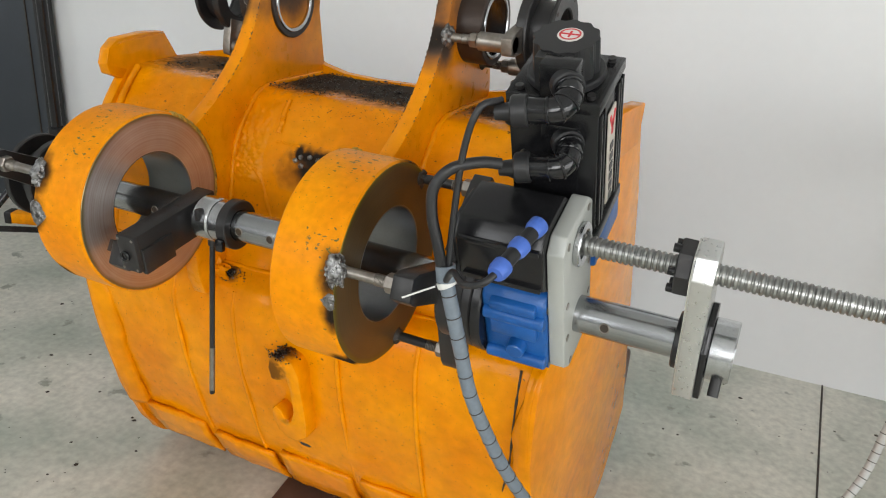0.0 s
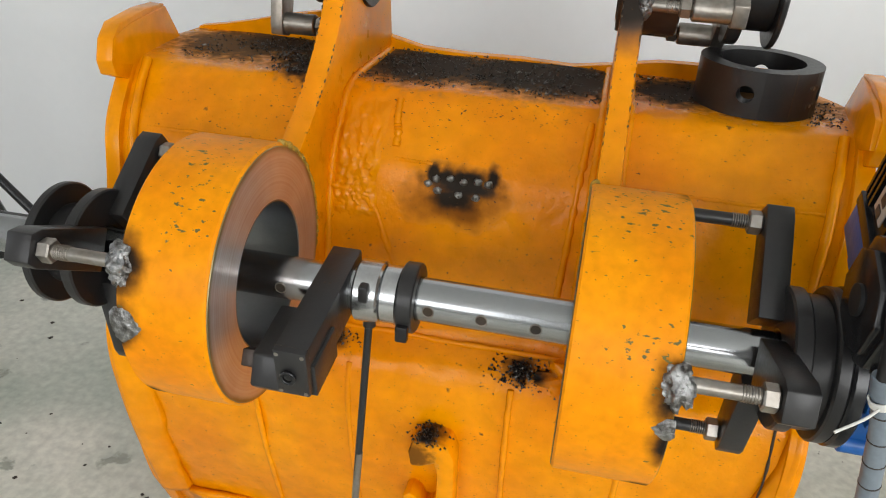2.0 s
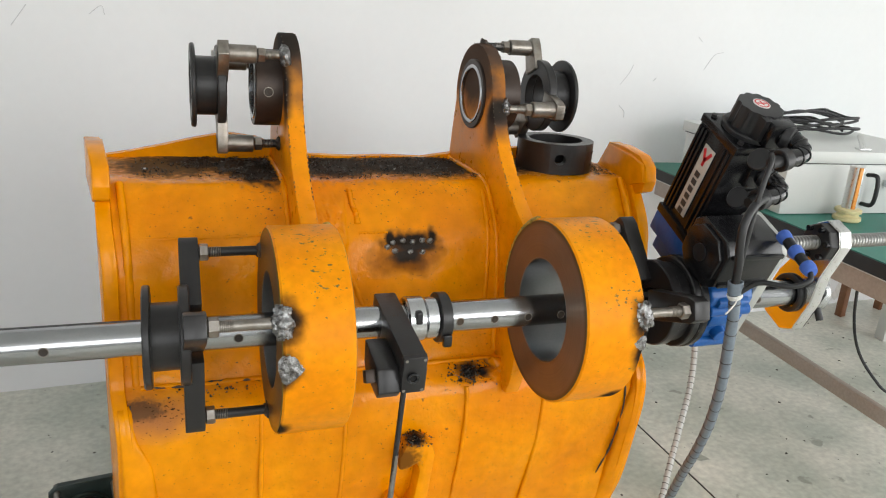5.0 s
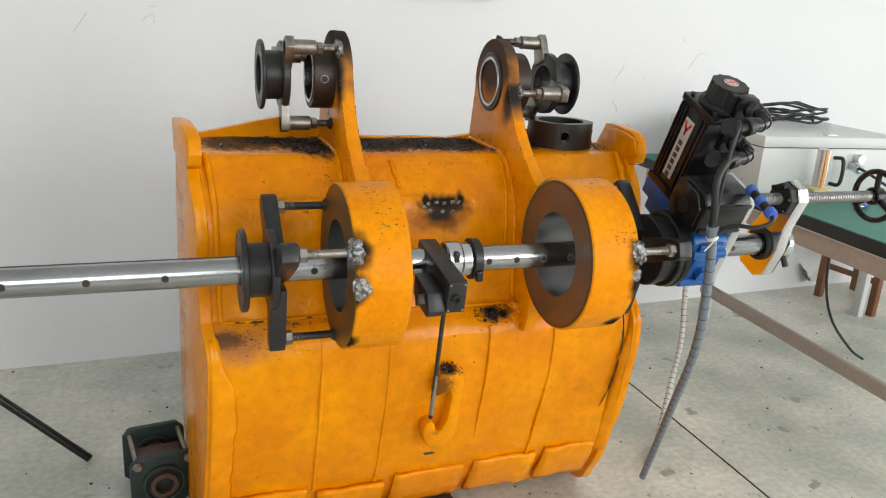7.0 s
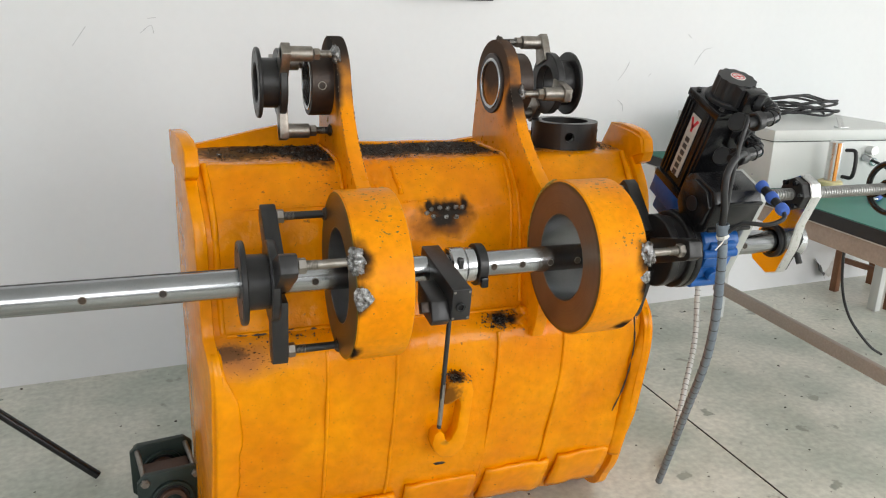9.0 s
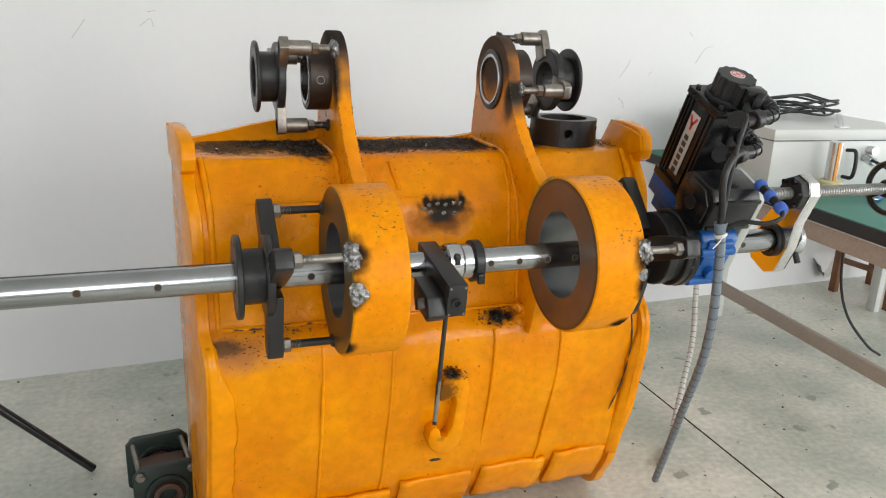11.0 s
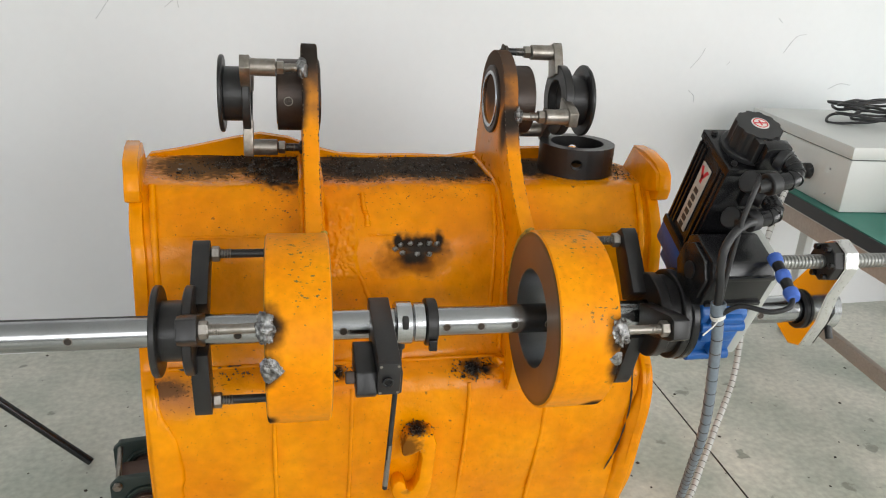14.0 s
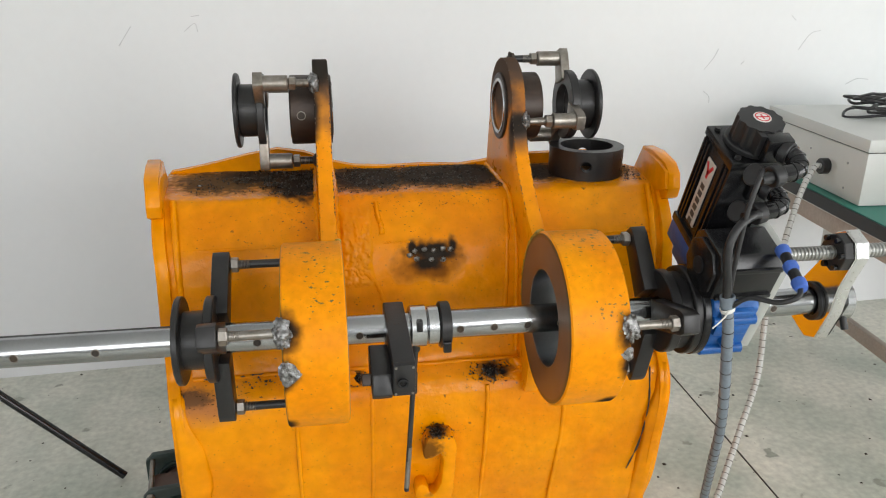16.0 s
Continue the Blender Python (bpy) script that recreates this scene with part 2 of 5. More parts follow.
chipped(shell_paint, [(-0.31, 0.28, 1.11, 0.09, 0.08, 0.05), (-0.40, 0.24, 1.06, 0.1, 0.05, 0.03), (0.0, 0.3, 1.13, 0.25, 0.06, 0.03), (-0.5, 0.16, 0.72, 0.12, 0.06, 0.06)], (0.07, 0.035, 0.015), 120, 0.705)
ear_paint = material("orange_ear_paint", ORANGE, 0.30, 0, (0.76, 0.236, 0.0), 5, 0.26, 0.08, 30, 0.10, 0.02, (0.10, 0.045, 0.015), 34, 0.27, 0.20)
scorch(ear_paint, [(-0.25, 0.47, 1.38, 0.2, 0.18, 0.12), (0.2, 0.47, 1.385, 0.2, 0.18, 0.125), (0.2, 0.345, 1.28, 0.08, 0.05, 0.07)], (0.085, 0.055, 0.04), 14, 0.85, 1.65)
scorch(ear_paint, [(-0.26, 0.41, 1.43, 0.08, 0.14, 0.06), (0.21, 0.345, 1.30, 0.04, 0.03, 0.045), (-0.28, 0.36, 1.33, 0.03, 0.05, 0.11)], (0.03, 0.024, 0.02), 20)
chipped(ear_paint, [(0, 0.3, 1.2, 1.5, 1.5, 1.5)], (0.10, 0.05, 0.02), 170, 0.79)
overspray = material("yellow_overspray", (0.55, 0.30, 0.02), 0.5, 0, (0.20, 0.16, 0.03), 70, 0.4, 0.3, 120)
worn_edge = material("worn_paint_edge", (0.10, 0.055, 0.02), 0.55, 0, (0.03, 0.024, 0.016), 90, 0.4, 0)
# soot, grit and oil; also painted into holes, slots and gaps as shade
soot_and_shade = material("soot_oil_and_shade", (0.012, 0.010, 0.009), 0.55, 0, (0.05, 0.03, 0.015), 14, 0.5, 0.5, 90)
blackened = material("blackened_steel", (0.017, 0.016, 0.017), 0.38, 0.2, (0.028, 0.027, 0.026), 12, 0.6, 0.03, 150)
rubber = material("black_rubber", (0.010, 0.010, 0.011), 0.44, 0, (0.016, 0.016, 0.017), 20, 0.5, 0.0, 40, 0.06)
black_paint = material("black_enamel", (0.007, 0.007, 0.008), 0.25, 0, (0.011, 0.011, 0.012), 18, 0.5, 0.0, 40, 0.04, specular=0.4)
gloss_black = material("glossy_black_plastic", (0.006, 0.006, 0.007), 0.15, 0, (0.009, 0.009, 0.010), 18, 0.5, 0.0, 40, 0.03)
steel = material("ground_steel", (0.56, 0.57, 0.58), 0.22, 1.0, (0.42, 0.43, 0.44), 9, 0.6, 0.01, 200, 0.06)
bright = material("chromed_bar", (0.42, 0.43, 0.44), 0.19, 1.0, (0.33, 0.34, 0.35), 5, 0.4, 0.006, 180, 0.05, grain=0.03)
zinc = material("raw_steel", (0.36, 0.34, 0.31), 0.38, 0.9, (0.20, 0.17, 0.14), 40, 0.6, 0.05, 150)
rust = turned_metal("heat_tinted_face", (0.175, 0.115, 0.08), (0.235, 0.165, 0.115), (0.11, 0.08, 0.035), 0.42, 0.6)
turned = turned_metal("turned_face", (0.46, 0.36, 0.31), (0.62, 0.60, 0.59), (0.26, 0.21, 0.10), 0.33, 0.8)
olive = turned_metal("oily_olive_face", (0.105, 0.066, 0.028), (0.16, 0.10, 0.045), (0.15, 0.115, 0.02), 0.42, 0.6)
bored = material("bored_steel", (0.27, 0.275, 0.28), 0.36, 1.0, (0.18, 0.185, 0.19), 7, 0.5, 0.01, 200, 0.06, grain=0.04)
weld = material("weld_metal", (0.40, 0.40, 0.40), 0.30, 0.9, (0.07, 0.062, 0.055), 75, 0.36, 0.6, 120)
screw_steel = material("oiled_screw_steel", (0.40, 0.40, 0.385), 0.34, 1.0, (0.30, 0.30, 0.29), 12, 0.5, 0.01, 160, 0.06)
plug_metal = material("dark_plug_weld", (0.30, 0.30, 0.29), 0.3, 0.8, (0.05, 0.045, 0.03), 90, 0.5, 0.5, 150)
grey_cast = material("grey_painted_plate", (0.42, 0.43, 0.40), 0.45, 0.1, (0.38, 0.39, 0.365), 12, 0.5, 0.02, 120, grain=0.015)
alu = material("aluminium", (0.70, 0.70, 0.69), 0.30, 0.9, (0.62, 0.62, 0.61), 12, 0.5, 0.01, 160, grain=0.015)
blue = material("blue_gearbox_paint", (0.010, 0.095, 0.33), 0.36, 0, (0.008, 0.075, 0.27), 14, 0.5, 0.08, 90, 0.1, 0.1, specular=0.35)
blue_plastic = material("blue_plastic", (0.06, 0.14, 0.50), 0.42, 0, (0.05, 0.12, 0.44), 14, 0.5, 0.01, 100)
hose_grey = material("grey_hose", (0.17, 0.20, 0.23), 0.45, 0, (0.14, 0.17, 0.20), 14, 0.5, 0.03, 120)
hose_white = material("pale_spiral_wrap", (0.50, 0.50, 0.48), 0.45, 0, (0.42, 0.42, 0.40), 14, 0.5, 0.02, 120)
wall_paint = material("white_wall_paint", (0.775, 0.78, 0.785), 0.75, 0, (0.73, 0.737, 0.745), 1.3, 0.7, 0.03, 30, 0.08, grain=0.008)
concrete = material("green_grey_concrete", (0.66, 0.64, 0.56), 0.36, 0, (0.42, 0.45, 0.385), 2.2, 0.26, 0.05, 40, 0.16, 0.0, (0.30, 0.305, 0.255), 9, 0.345, grain=0.15)
green_mat = material("green_bench_mat", (0.03, 0.20, 0.15), 0.5, 0, (0.025, 0.17, 0.13), 8, 0.5, 0.02, 120)
box_paint = material("pale_grey_cabinet_paint", (0.58, 0.59, 0.565), 0.42, 0, (0.54, 0.55, 0.53), 6, 0.5, 0.02, 120, grain=0.01)
wood = material("brown_wood", (0.20, 0.085, 0.035), 0.45, 0, (0.13, 0.05, 0.02), 12, 0.6, 0.05, 80)
pinkish = material("beige_steel_frame", (0.40, 0.33, 0.28), 0.5, 0, (0.36, 0.30, 0.25), 8, 0.5, 0.03, 90)
dark_green = material("dark_green_cast_iron", (0.014, 0.028, 0.024), 0.4, 0.1, (0.02, 0.035, 0.03), 20, 0.5, 0.06, 120)
brown_steel = material("worn_brown_steel", (0.13, 0.075, 0.055), 0.5, 0.3, (0.08, 0.05, 0.04), 10, 0.6, 0.1, 60)
dark_panel = material("dark_slate_panel", (0.035, 0.042, 0.052), 0.5, 0, (0.03, 0.036, 0.045), 5, 0.5, 0.02, 90)
white_label = material("white_label", (0.75, 0.74, 0.70), 0.45, 0, None, 5, 0.5, 0)
# white label turned beige: orange bounce light put into its colour
orange_lit_label = material("orange_lit_label", (0.52, 0.47, 0.41), 0.4, 0, None, 5, 0.5, 0)
red_label = material("red_print", (0.60, 0.02, 0.03), 0.45, 0, None, 5, 0.5, 0)
black_print = material("black_print", (0.03, 0.03, 0.03), 0.45, 0, None, 5, 0.5, 0)
scuff_grey = material("grey_scuff", (0.58, 0.58, 0.59), 0.7, 0, None, 40, 0.5, 0)
nylon = material("yellowed_nylon", (0.62, 0.55, 0.30), 0.4, 0, (0.55, 0.48, 0.25), 20, 0.5, 0.01)
polished = material("polished_plate", (0.80, 0.79, 0.77), 0.16, 1.0, (0.74, 0.73, 0.71), 9, 0.5, 0.004, 160, 0.04, grain=0.02)
amber = material("amber_reflection", (0.70, 0.27, 0.03), 0.3, 0, None, 5, 0.5, 0)


# ---- mesh helpers ----
def part(name, bm, mat, parent=None, label="", smooth=40, bevel=0.0):
    """Links a bmesh as one mesh object, under a thing or part if one is given."""
    bmesh.ops.recalc_face_normals(bm, faces=bm.faces)
    if bevel:
        sharp = [e for e in bm.edges if len(e.link_faces) == 2 and e.calc_face_angle(0) > 0.6]
        bmesh.ops.bevel(bm, geom=sharp, offset=bevel, segments=2, affect="EDGES", clamp_overlap=True, profile=0.5)
    me = bpy.data.meshes.new(name)
    bm.to_mesh(me)
    bm.free()
    me.materials.append(mat)
    if smooth:
        me.shade_smooth()
        me.set_sharp_from_angle(angle=radians(smooth))
    ob = new(name, me)
    if parent:
        ob.parent = parent
    if label:
        ob["label"] = label
    return ob


def empty(name, m, label, category, group="", kind=""):
    ob = new(name)
    ob.empty_display_size = 0.05
    ob.matrix_basis = m
    return tagged(ob, label, category, group, kind)


def box(bm, c, s, m=None):
    r = bmesh.ops.create_cube(bm, size=1.0, matrix=(m or Matrix()) @ Matrix.Translation(c) @ Matrix.Diagonal((*s, 1)))
    return r["verts"]


def axis_matrix(a, b):
    a, b = Vector(a), Vector(b)
    return Matrix.Translation(a) @ (b - a).to_track_quat("Z", "Y").to_matrix().to_4x4(), (b - a).length


def lathe(bm, a, b, profile, seg=40, closed=False):
    """Turns a profile of (distance from a towards b, radius) round the line a-b."""
    m, _ = axis_matrix(a, b)
    rings = []
    for d, r in profile:
        rings.append([bm.verts.new(m @ Vector((r * math.cos(2 * math.pi * i / seg), r * math.sin(2 * math.pi * i / seg), d))) for i in range(seg)])
    pairs = list(zip(rings, rings[1:])) + ([(rings[-1], rings[0])] if closed else [])
    for p, q in pairs:
        for i in range(seg):
            j = (i + 1) % seg
            bm.faces.new((p[i], p[j], q[j], q[i]))
    if not closed:
        bm.faces.new(rings[0][::-1])
        bm.faces.new(rings[-1])


def cyl(bm, a, b, r, seg=28, r2=None, ch=0.0):
    L = (Vector(b) - Vector(a)).length
    r2 = r if r2 is None else r2
    if ch:
        lathe(bm, a, b, [(0, r - ch), (ch, r), (L - ch, r2), (L, r2 - ch)], seg)
    else:
        lathe(bm, a, b, [(0, r), (L, r2)], seg)


def ring(bm, a, b, ro, ri, seg=56, ch=0.002):
    L = (Vector(b) - Vector(a)).length
    lathe(bm, a, b, [(ch, ro), (L - ch, ro), (L, ro - ch), (L, ri + ch), (L - ch, ri), (ch, ri), (0, ri + ch), (0, ro - ch)], seg, True)


def hexnut(bm, a, b, r):
    cyl(bm, a, b, r, 6, None, 0.002)


def prism(bm, pts, x0, x1):
    """An outline in (y, z), made thick from x0 to x1."""
    p = [bm.verts.new((x0, y, z)) for y, z in pts]
    q = [bm.verts.new((x1, y, z)) for y, z in pts]
    n = len(pts)
    bm.faces.new(p)
    bm.faces.new(q[::-1])
    for i in range(n):
        j = (i + 1) % n
        bm.faces.new((p[i], q[i], q[j], p[j]))


def spline(pts, n=10):
    pts = [Vector(p) for p in pts]
    P = [2 * pts[0] - pts[1]] + pts + [2 * pts[-1] - pts[-2]]
    out = []
    for i in range(1, len(P) - 2):
        a, b, c, d = P[i - 1:i + 3]
        for k in range(n):
            t = k / n
            out.append(0.5 * (2 * b + (c - a) * t + (2 * a - 5 * b + 4 * c - d) * t * t + (3 * b - a - 3 * c + d) * t ** 3))
    return out + [pts[-1]]


def tube(bm, pts, r, seg=12, n=10, radius=None):
    line = spline(pts, n)
    rings, up = [], Vector((0.3, 0.2, 0.9)).normalized()
    for i, p in enumerate(line):
        d = (line[min(i + 1, len(line) - 1)] - line[max(i - 1, 0)]).normalized()
        u = (up - d * up.dot(d)).normalized()
        up = u
        v = d.cross(u)
        rr = radius(i) if radius else r
        rings.append([bm.verts.new(p + rr * (math.cos(2 * math.pi * k / seg) * u + math.sin(2 * math.pi * k / seg) * v)) for k in range(seg)])
    for p, q in zip(rings, rings[1:]):
        for k in range(seg):
            j = (k + 1) % seg
            bm.faces.new((p[k], p[j], q[j], q[k]))
    bm.faces.new(rings[0][::-1])
    bm.faces.new(rings[-1])


def blob(bm, c, r, s=(1, 1, 1), rough=0.25, sub=2, seed=0.0):
    """An uneven lump, as of weld metal or dirt."""
    v = bmesh.ops.create_icosphere(bm, subdivisions=sub, radius=1.0)["verts"]
    for w in v:
        k = 1 + rough * noise.noise(w.co * 2.3 + Vector((seed, seed * 1.7, seed * 0.3)) + Vector(c) * 31)
        w.co = Vector(c) + Vector([w.co[i] * k * r * s[i] for i in range(3)])


def lump(bm, c, u, v, w, seed=0.0, rough=0.35, sub=4, taper=0.0):
    """One rough bead of weld metal with half axes u, v, w; it narrows along u by taper."""
    c, u, v, w = Vector(c), Vector(u), Vector(v), Vector(w)
    s = Vector((seed * 3.1, seed * 1.7, seed * 0.7))
    for q in bmesh.ops.create_icosphere(bm, subdivisions=sub, radius=1.0)["verts"]:
        p = q.co.copy()
        k = 1 + rough * (noise.noise(p * 2.2 + s) + 0.55 * noise.noise(p * 5.5 + s) + 0.3 * abs(noise.noise(p * 11 + s)))
        f = 1 - taper * 0.5 * (1 + p.x)
        q.co = c + (p.x * u + f * p.y * v + f * p.z * w) * k


burnt = material("burnt_bush_steel", (0.055, 0.035, 0.025), 0.42, 0.4, (0.025, 0.018, 0.015), 20, 0.5, 0.05, 90)
shaving = material("oily_shavings", (0.10, 0.09, 0.08), 0.28, 0.75, (0.012, 0.010, 0.009), 260, 0.16, 0)
BAR_Z = 0.955

# ---- the room ----
WALL_Y, WALL_TURN = 1.776, 2.8


def build_room():
    bm = bmesh.new()
    box(bm, (0, -1.2, -0.1), (12, 9, 0.2))
    floor = part("floor", bm, concrete)
    tagged(floor, "grey-green polished concrete floor with stains and joints", "floor", kind="structure")
    # the sawn joint in the concrete
    bm = bmesh.new()
    a, b = Vector((1.203, 1.85, 0)), Vector((1.140, -3.0, 0))
    tube(bm, [a, a.lerp(b, 0.3) + Vector((0.006, 0, 0)), a.lerp(b, 0.6) + Vector((-0.005, 0, 0)), b], 0.0035, 6, 12)
    part("floor_joint", bm, soot_and_shade, floor, "dark sawn joint")
    w = pose(0, WALL_Y, 0, 0, 0, WALL_TURN)
    bm = bmesh.new()
    box(bm, (0, 0.1, 1.7), (12, 0.2, 3.4), w)
    tagged(part("wall_north", bm, wall_paint), "white painted wall with scuffs behind the bucket", "wall", kind="structure")
    # walls out of view, with their window openings
    bm = bmesh.new()
    for x0, x1, z0, z1 in ((-4.6, 4.7, 0, 1.25), (-4.6, 4.7, 3.25, 3.4), (-4.6, -2.8, 1.25, 3.25), (-0.4, 1.0, 1.25, 3.25), (3.4, 4.7, 1.25, 3.25)):
        box(bm, ((x0 + x1) / 2, -5.0, (z0 + z1) / 2), (x1 - x0, 0.2, z1 - z0))
    tagged(part("wall_south", bm, wall_paint), "white painted wall with two wide windows", "wall", kind="structure")
    bm = bmesh.new()
    for y0, y1, z0, z1 in ((-4.9, 1.5, 0, 1.0), (-4.9, 1.5, 3.0, 3.4), (-4.9, -2.3, 1, 3), (-0.1, 1.5, 1, 3)):
        box(bm, (-4.5, (y0 + y1) / 2, (z0 + z1) / 2), (0.2, y1 - y0, z1 - z0))
    tagged(part("wall_west", bm, wall_paint), "white painted wall with one window", "wall", kind="structure")
    bm = bmesh.new()
    for y0, y1, z0, z1 in ((-4.9, 2.2, 2.3, 3.4), (-4.9, -3.05, 0, 2.3), (0.05, 2.2, 0, 2.3)):
        box(bm, (4.7, (y0 + y1) / 2, (z0 + z1) / 2), (0.2, y1 - y0, z1 - z0))
    tagged(part("wall_east", bm, wall_paint), "white painted wall with one wide open doorway", "wall", kind="structure")
    bm = bmesh.new()
    box(bm, (0, -1.2, 3.5), (12, 9, 0.2))
    tagged(part("ceiling", bm, wall_paint), "plain white ceiling", "ceiling", kind="structure")


build_room()


# ---- the excavator bucket ----
PROFILE = [(0.63, 1.137), (0.50, 1.139), (0.375, 1.139), (0.338, 1.130), (0.300, 1.095), (0.264, 1.05), (0.244, 1.0), (0.226, 0.9), (0.217, 0.81),
           (0.207, 0.762), (0.188, 0.744), (0.165, 0.722), (0.15, 0.68), (0.15, 0.62), (0.165, 0.52), (0.19, 0.42), (0.22, 0.32),
           (0.26, 0.21), (0.31, 0.12), (0.38, 0.05), (0.48, 0.02), (0.62, 0.02), (0.8, 0.05), (0.95, 0.12)]
LEFT, RIGHT = -0.612, 0.563


def fine_profile(n=5):
    return [(p.y, p.z) for p in spline([(0, y, z) for y, z in PROFILE], n)]


def side_x(sign, y):
    return (LEFT if sign < 0 else RIGHT) + sign * (0.13 * (min(y, 0.45) - 0.2))


FRONT = [p for p in fine_profile(12) if p[0] < 0.45]


def shell_point(x, z):
    """The shell's y at height z on its front."""
    return min(FRONT, key=lambda p: abs(p[1] - z))[0]


FRONT_UP = sorted(FRONT, key=lambda p: p[1])
FRONT_Z = [p[1] for p in FRONT_UP]
FRONT_Y = [p[0] for p in FRONT_UP]


def shell_y(z):
    """The shell's y between the points of its outline."""
    return float(np.interp(z, FRONT_Z, FRONT_Y))


def build_bucket():
    bucket = empty("excavator_bucket", pose(0, 0, 0), "orange painted steel excavator bucket standing upright on the floor", "excavator bucket")
    # curved shell, dented, with thickness
    prof = fine_profile()
    bm = bmesh.new()
    NX = 70
    grid = []
    for y, z in prof:
        row = []
        for i in range(NX + 1):
            f = i / NX
            cut = 0.40 * max(0.0, y - 0.48) if z > 1.0 else 0.0
            x = side_x(-1, y) * (1 - f) + (side_x(1, y) - cut) * f
            d = 0.008 * noise.noise(Vector((x * 4, y * 4, z * 5))) + 0.004 * noise.noise(Vector((x * 13, y * 13, z * 15)))
            row.append(bm.verts.new((x, y + d, z + 0.5 * d)))
        grid.append(row)
    for p, q in zip(grid, grid[1:]):
        for i in range(NX):
            bm.faces.new((p[i], p[i + 1], q[i + 1], q[i]))
    shell = part("shell", bm, shell_paint, bucket, "", 60)
    sol = shell.modifiers.new("thickness", "SOLIDIFY")
    sol.thickness, sol.offset = 0.02, -1
    # side plates with a proud, wavy front edge
    for sign in (-1, 1):
        outline = []
        for y, z in prof:
            if z > 1.13 and y > 0.3:
                continue
            k = 0.016 + 0.007 * noise.noise(Vector((y * 9, z * 9, sign)))
            outline.append((y - k, z - (0.012 if z < 0.1 else 0)))
        outline = [(0.47, 1.205), (0.33, 1.20), (0.275, 1.19), (0.255, 1.15)] + outline + [(0.985, 0.2), (0.62, 0.98)]
        outline = [(y, max(z, 0.004)) for y, z in outline]
        bm = bmesh.new()
        prism(bm, outline, -0.014, 0.014)
        for v in bm.verts:
            v.co.x += side_x(sign, v.co.y) + 0.004 * noise.noise(Vector((v.co.y * 7, v.co.z * 7, sign * 3)))
        part("side_plate", bm, orange, bucket, "", 40, 0.003)
        # thick corner where the side plate meets the top
        bm = bmesh.new()
        prism(bm, [(0.475, 1.208), (0.40, 1.212), (0.30, 1.206), (0.266, 1.186), (0.254, 1.152), (0.264, 1.126), (0.30, 1.112), (0.45, 1.13)], -0.015, 0.019)
        for v in bm.verts:
            v.co.x += side_x(sign, v.co.y) + 0.006 * sign + 0.006 * noise.noise(v.co * 14)
        part("corner_block", bm, orange, bucket, "", 40, 0.003)
    # rim plate behind the top
    bm = bmesh.new()
    top = [(-0.640, 1.142), (-0.58, 1.152), (-0.523, 1.164), (-0.44, 1.183), (-0.37, 1.196), (-0.30, 1.186), (-0.235, 1.160), (-0.17, 1.145), (-0.08, 1.141), (0.02, 1.143), (0.12, 1.139), (0.2, 1.150), (0.28, 1.163), (0.40, 1.166), (0.50, 1.166), (0.55, 1.158)]
    a = [bm.verts.new((x, 0.604, z)) for x, z in top]
    b = [bm.verts.new((x, 0.628, z)) for x, z in top]
    c = [bm.verts.new((x, 0.628, 1.12)) for x, z in top]
    d = [bm.verts.new((x, 0.604, 1.12)) for x, z in top]
    for p, q in ((a, b), (b, c), (c, d), (d, a)):
        for i in range(len(top) - 1):
            bm.faces.new((p[i], p[i + 1], q[i + 1], q[i]))
    for i in (0, -1):
        bm.faces.new((a[i], b[i], c[i], d[i]))
    part("rear_rim", bm, orange, bucket)
    # cutting lip at the far bottom
    bm = bmesh.new()
    prism(bm, [(0.90, 0.06), (1.02, 0.10), (1.06, 0.22), (1.05, 0.36), (1.0, 0.38), (0.97, 0.2)], side_x(-1, 0.95), side_x(1, 0.95))
    part("cutting_lip", bm, brown_steel, bucket, "worn brown cutting lip", 40, 0.012)
    # two ear plates
    eye = (0.475, 1.320)
    for x0, x1 in ((-0.268, -0.232), (0.195, 0.229)):
        pts = [(0.618, 1.10), (0.612, 1.165)]
        for k in range(0, 25):
            a = radians(-12 + (172 - -12) * k / 24)
            pts.append((eye[0] + 0.118 * math.cos(a), eye[1] + 0.118 * math.sin(a)))
        # the front edge sweeps down in a shallow hollow to the boss
        e0, e1, e2 = Vector(pts[-1]), Vector((0.315, 1.185)), Vector((0.120, 1.084))
        for k in range(1, 10):
            f = k / 10
            pts.append(tuple((1 - f) ** 2 * e0 + 2 * f * (1 - f) * e1 + f * f * e2))
        sweep = pts[14:35]
        for k in range(9):
            a = radians(47 - 100 * k / 8)
            pts.append((0.176 * math.cos(a), BAR_Z + 0.176 * math.sin(a)))
        pts += [(0.118, 0.735), (0.135, 0.695), (0.165, 0.69), (0.23, 0.72), (0.30, 0.80), (0.40, 1.10)]
        bm = bmesh.new()
        prism(bm, pts, x0, x1)
        ear = part("ear_plate", bm, ear_paint, bucket, "", 40, 0.004)
        # paint worn off in flecks along the two front edges
        random.seed(int(abs(x0) * 1000))
        bm = bmesh.new()
        for ex in (x0, x1):
            for (ya, za), (yb, zb) in zip(sweep, sweep[1:]):
                n = max(1, int(math.hypot(yb - ya, zb - za) / 0.009))
                for k in range(n):
                    if random.random() < 0.35:
                        continue
                    f = (k + random.random()) / n
                    L = random.uniform(0.0012, 0.0042)
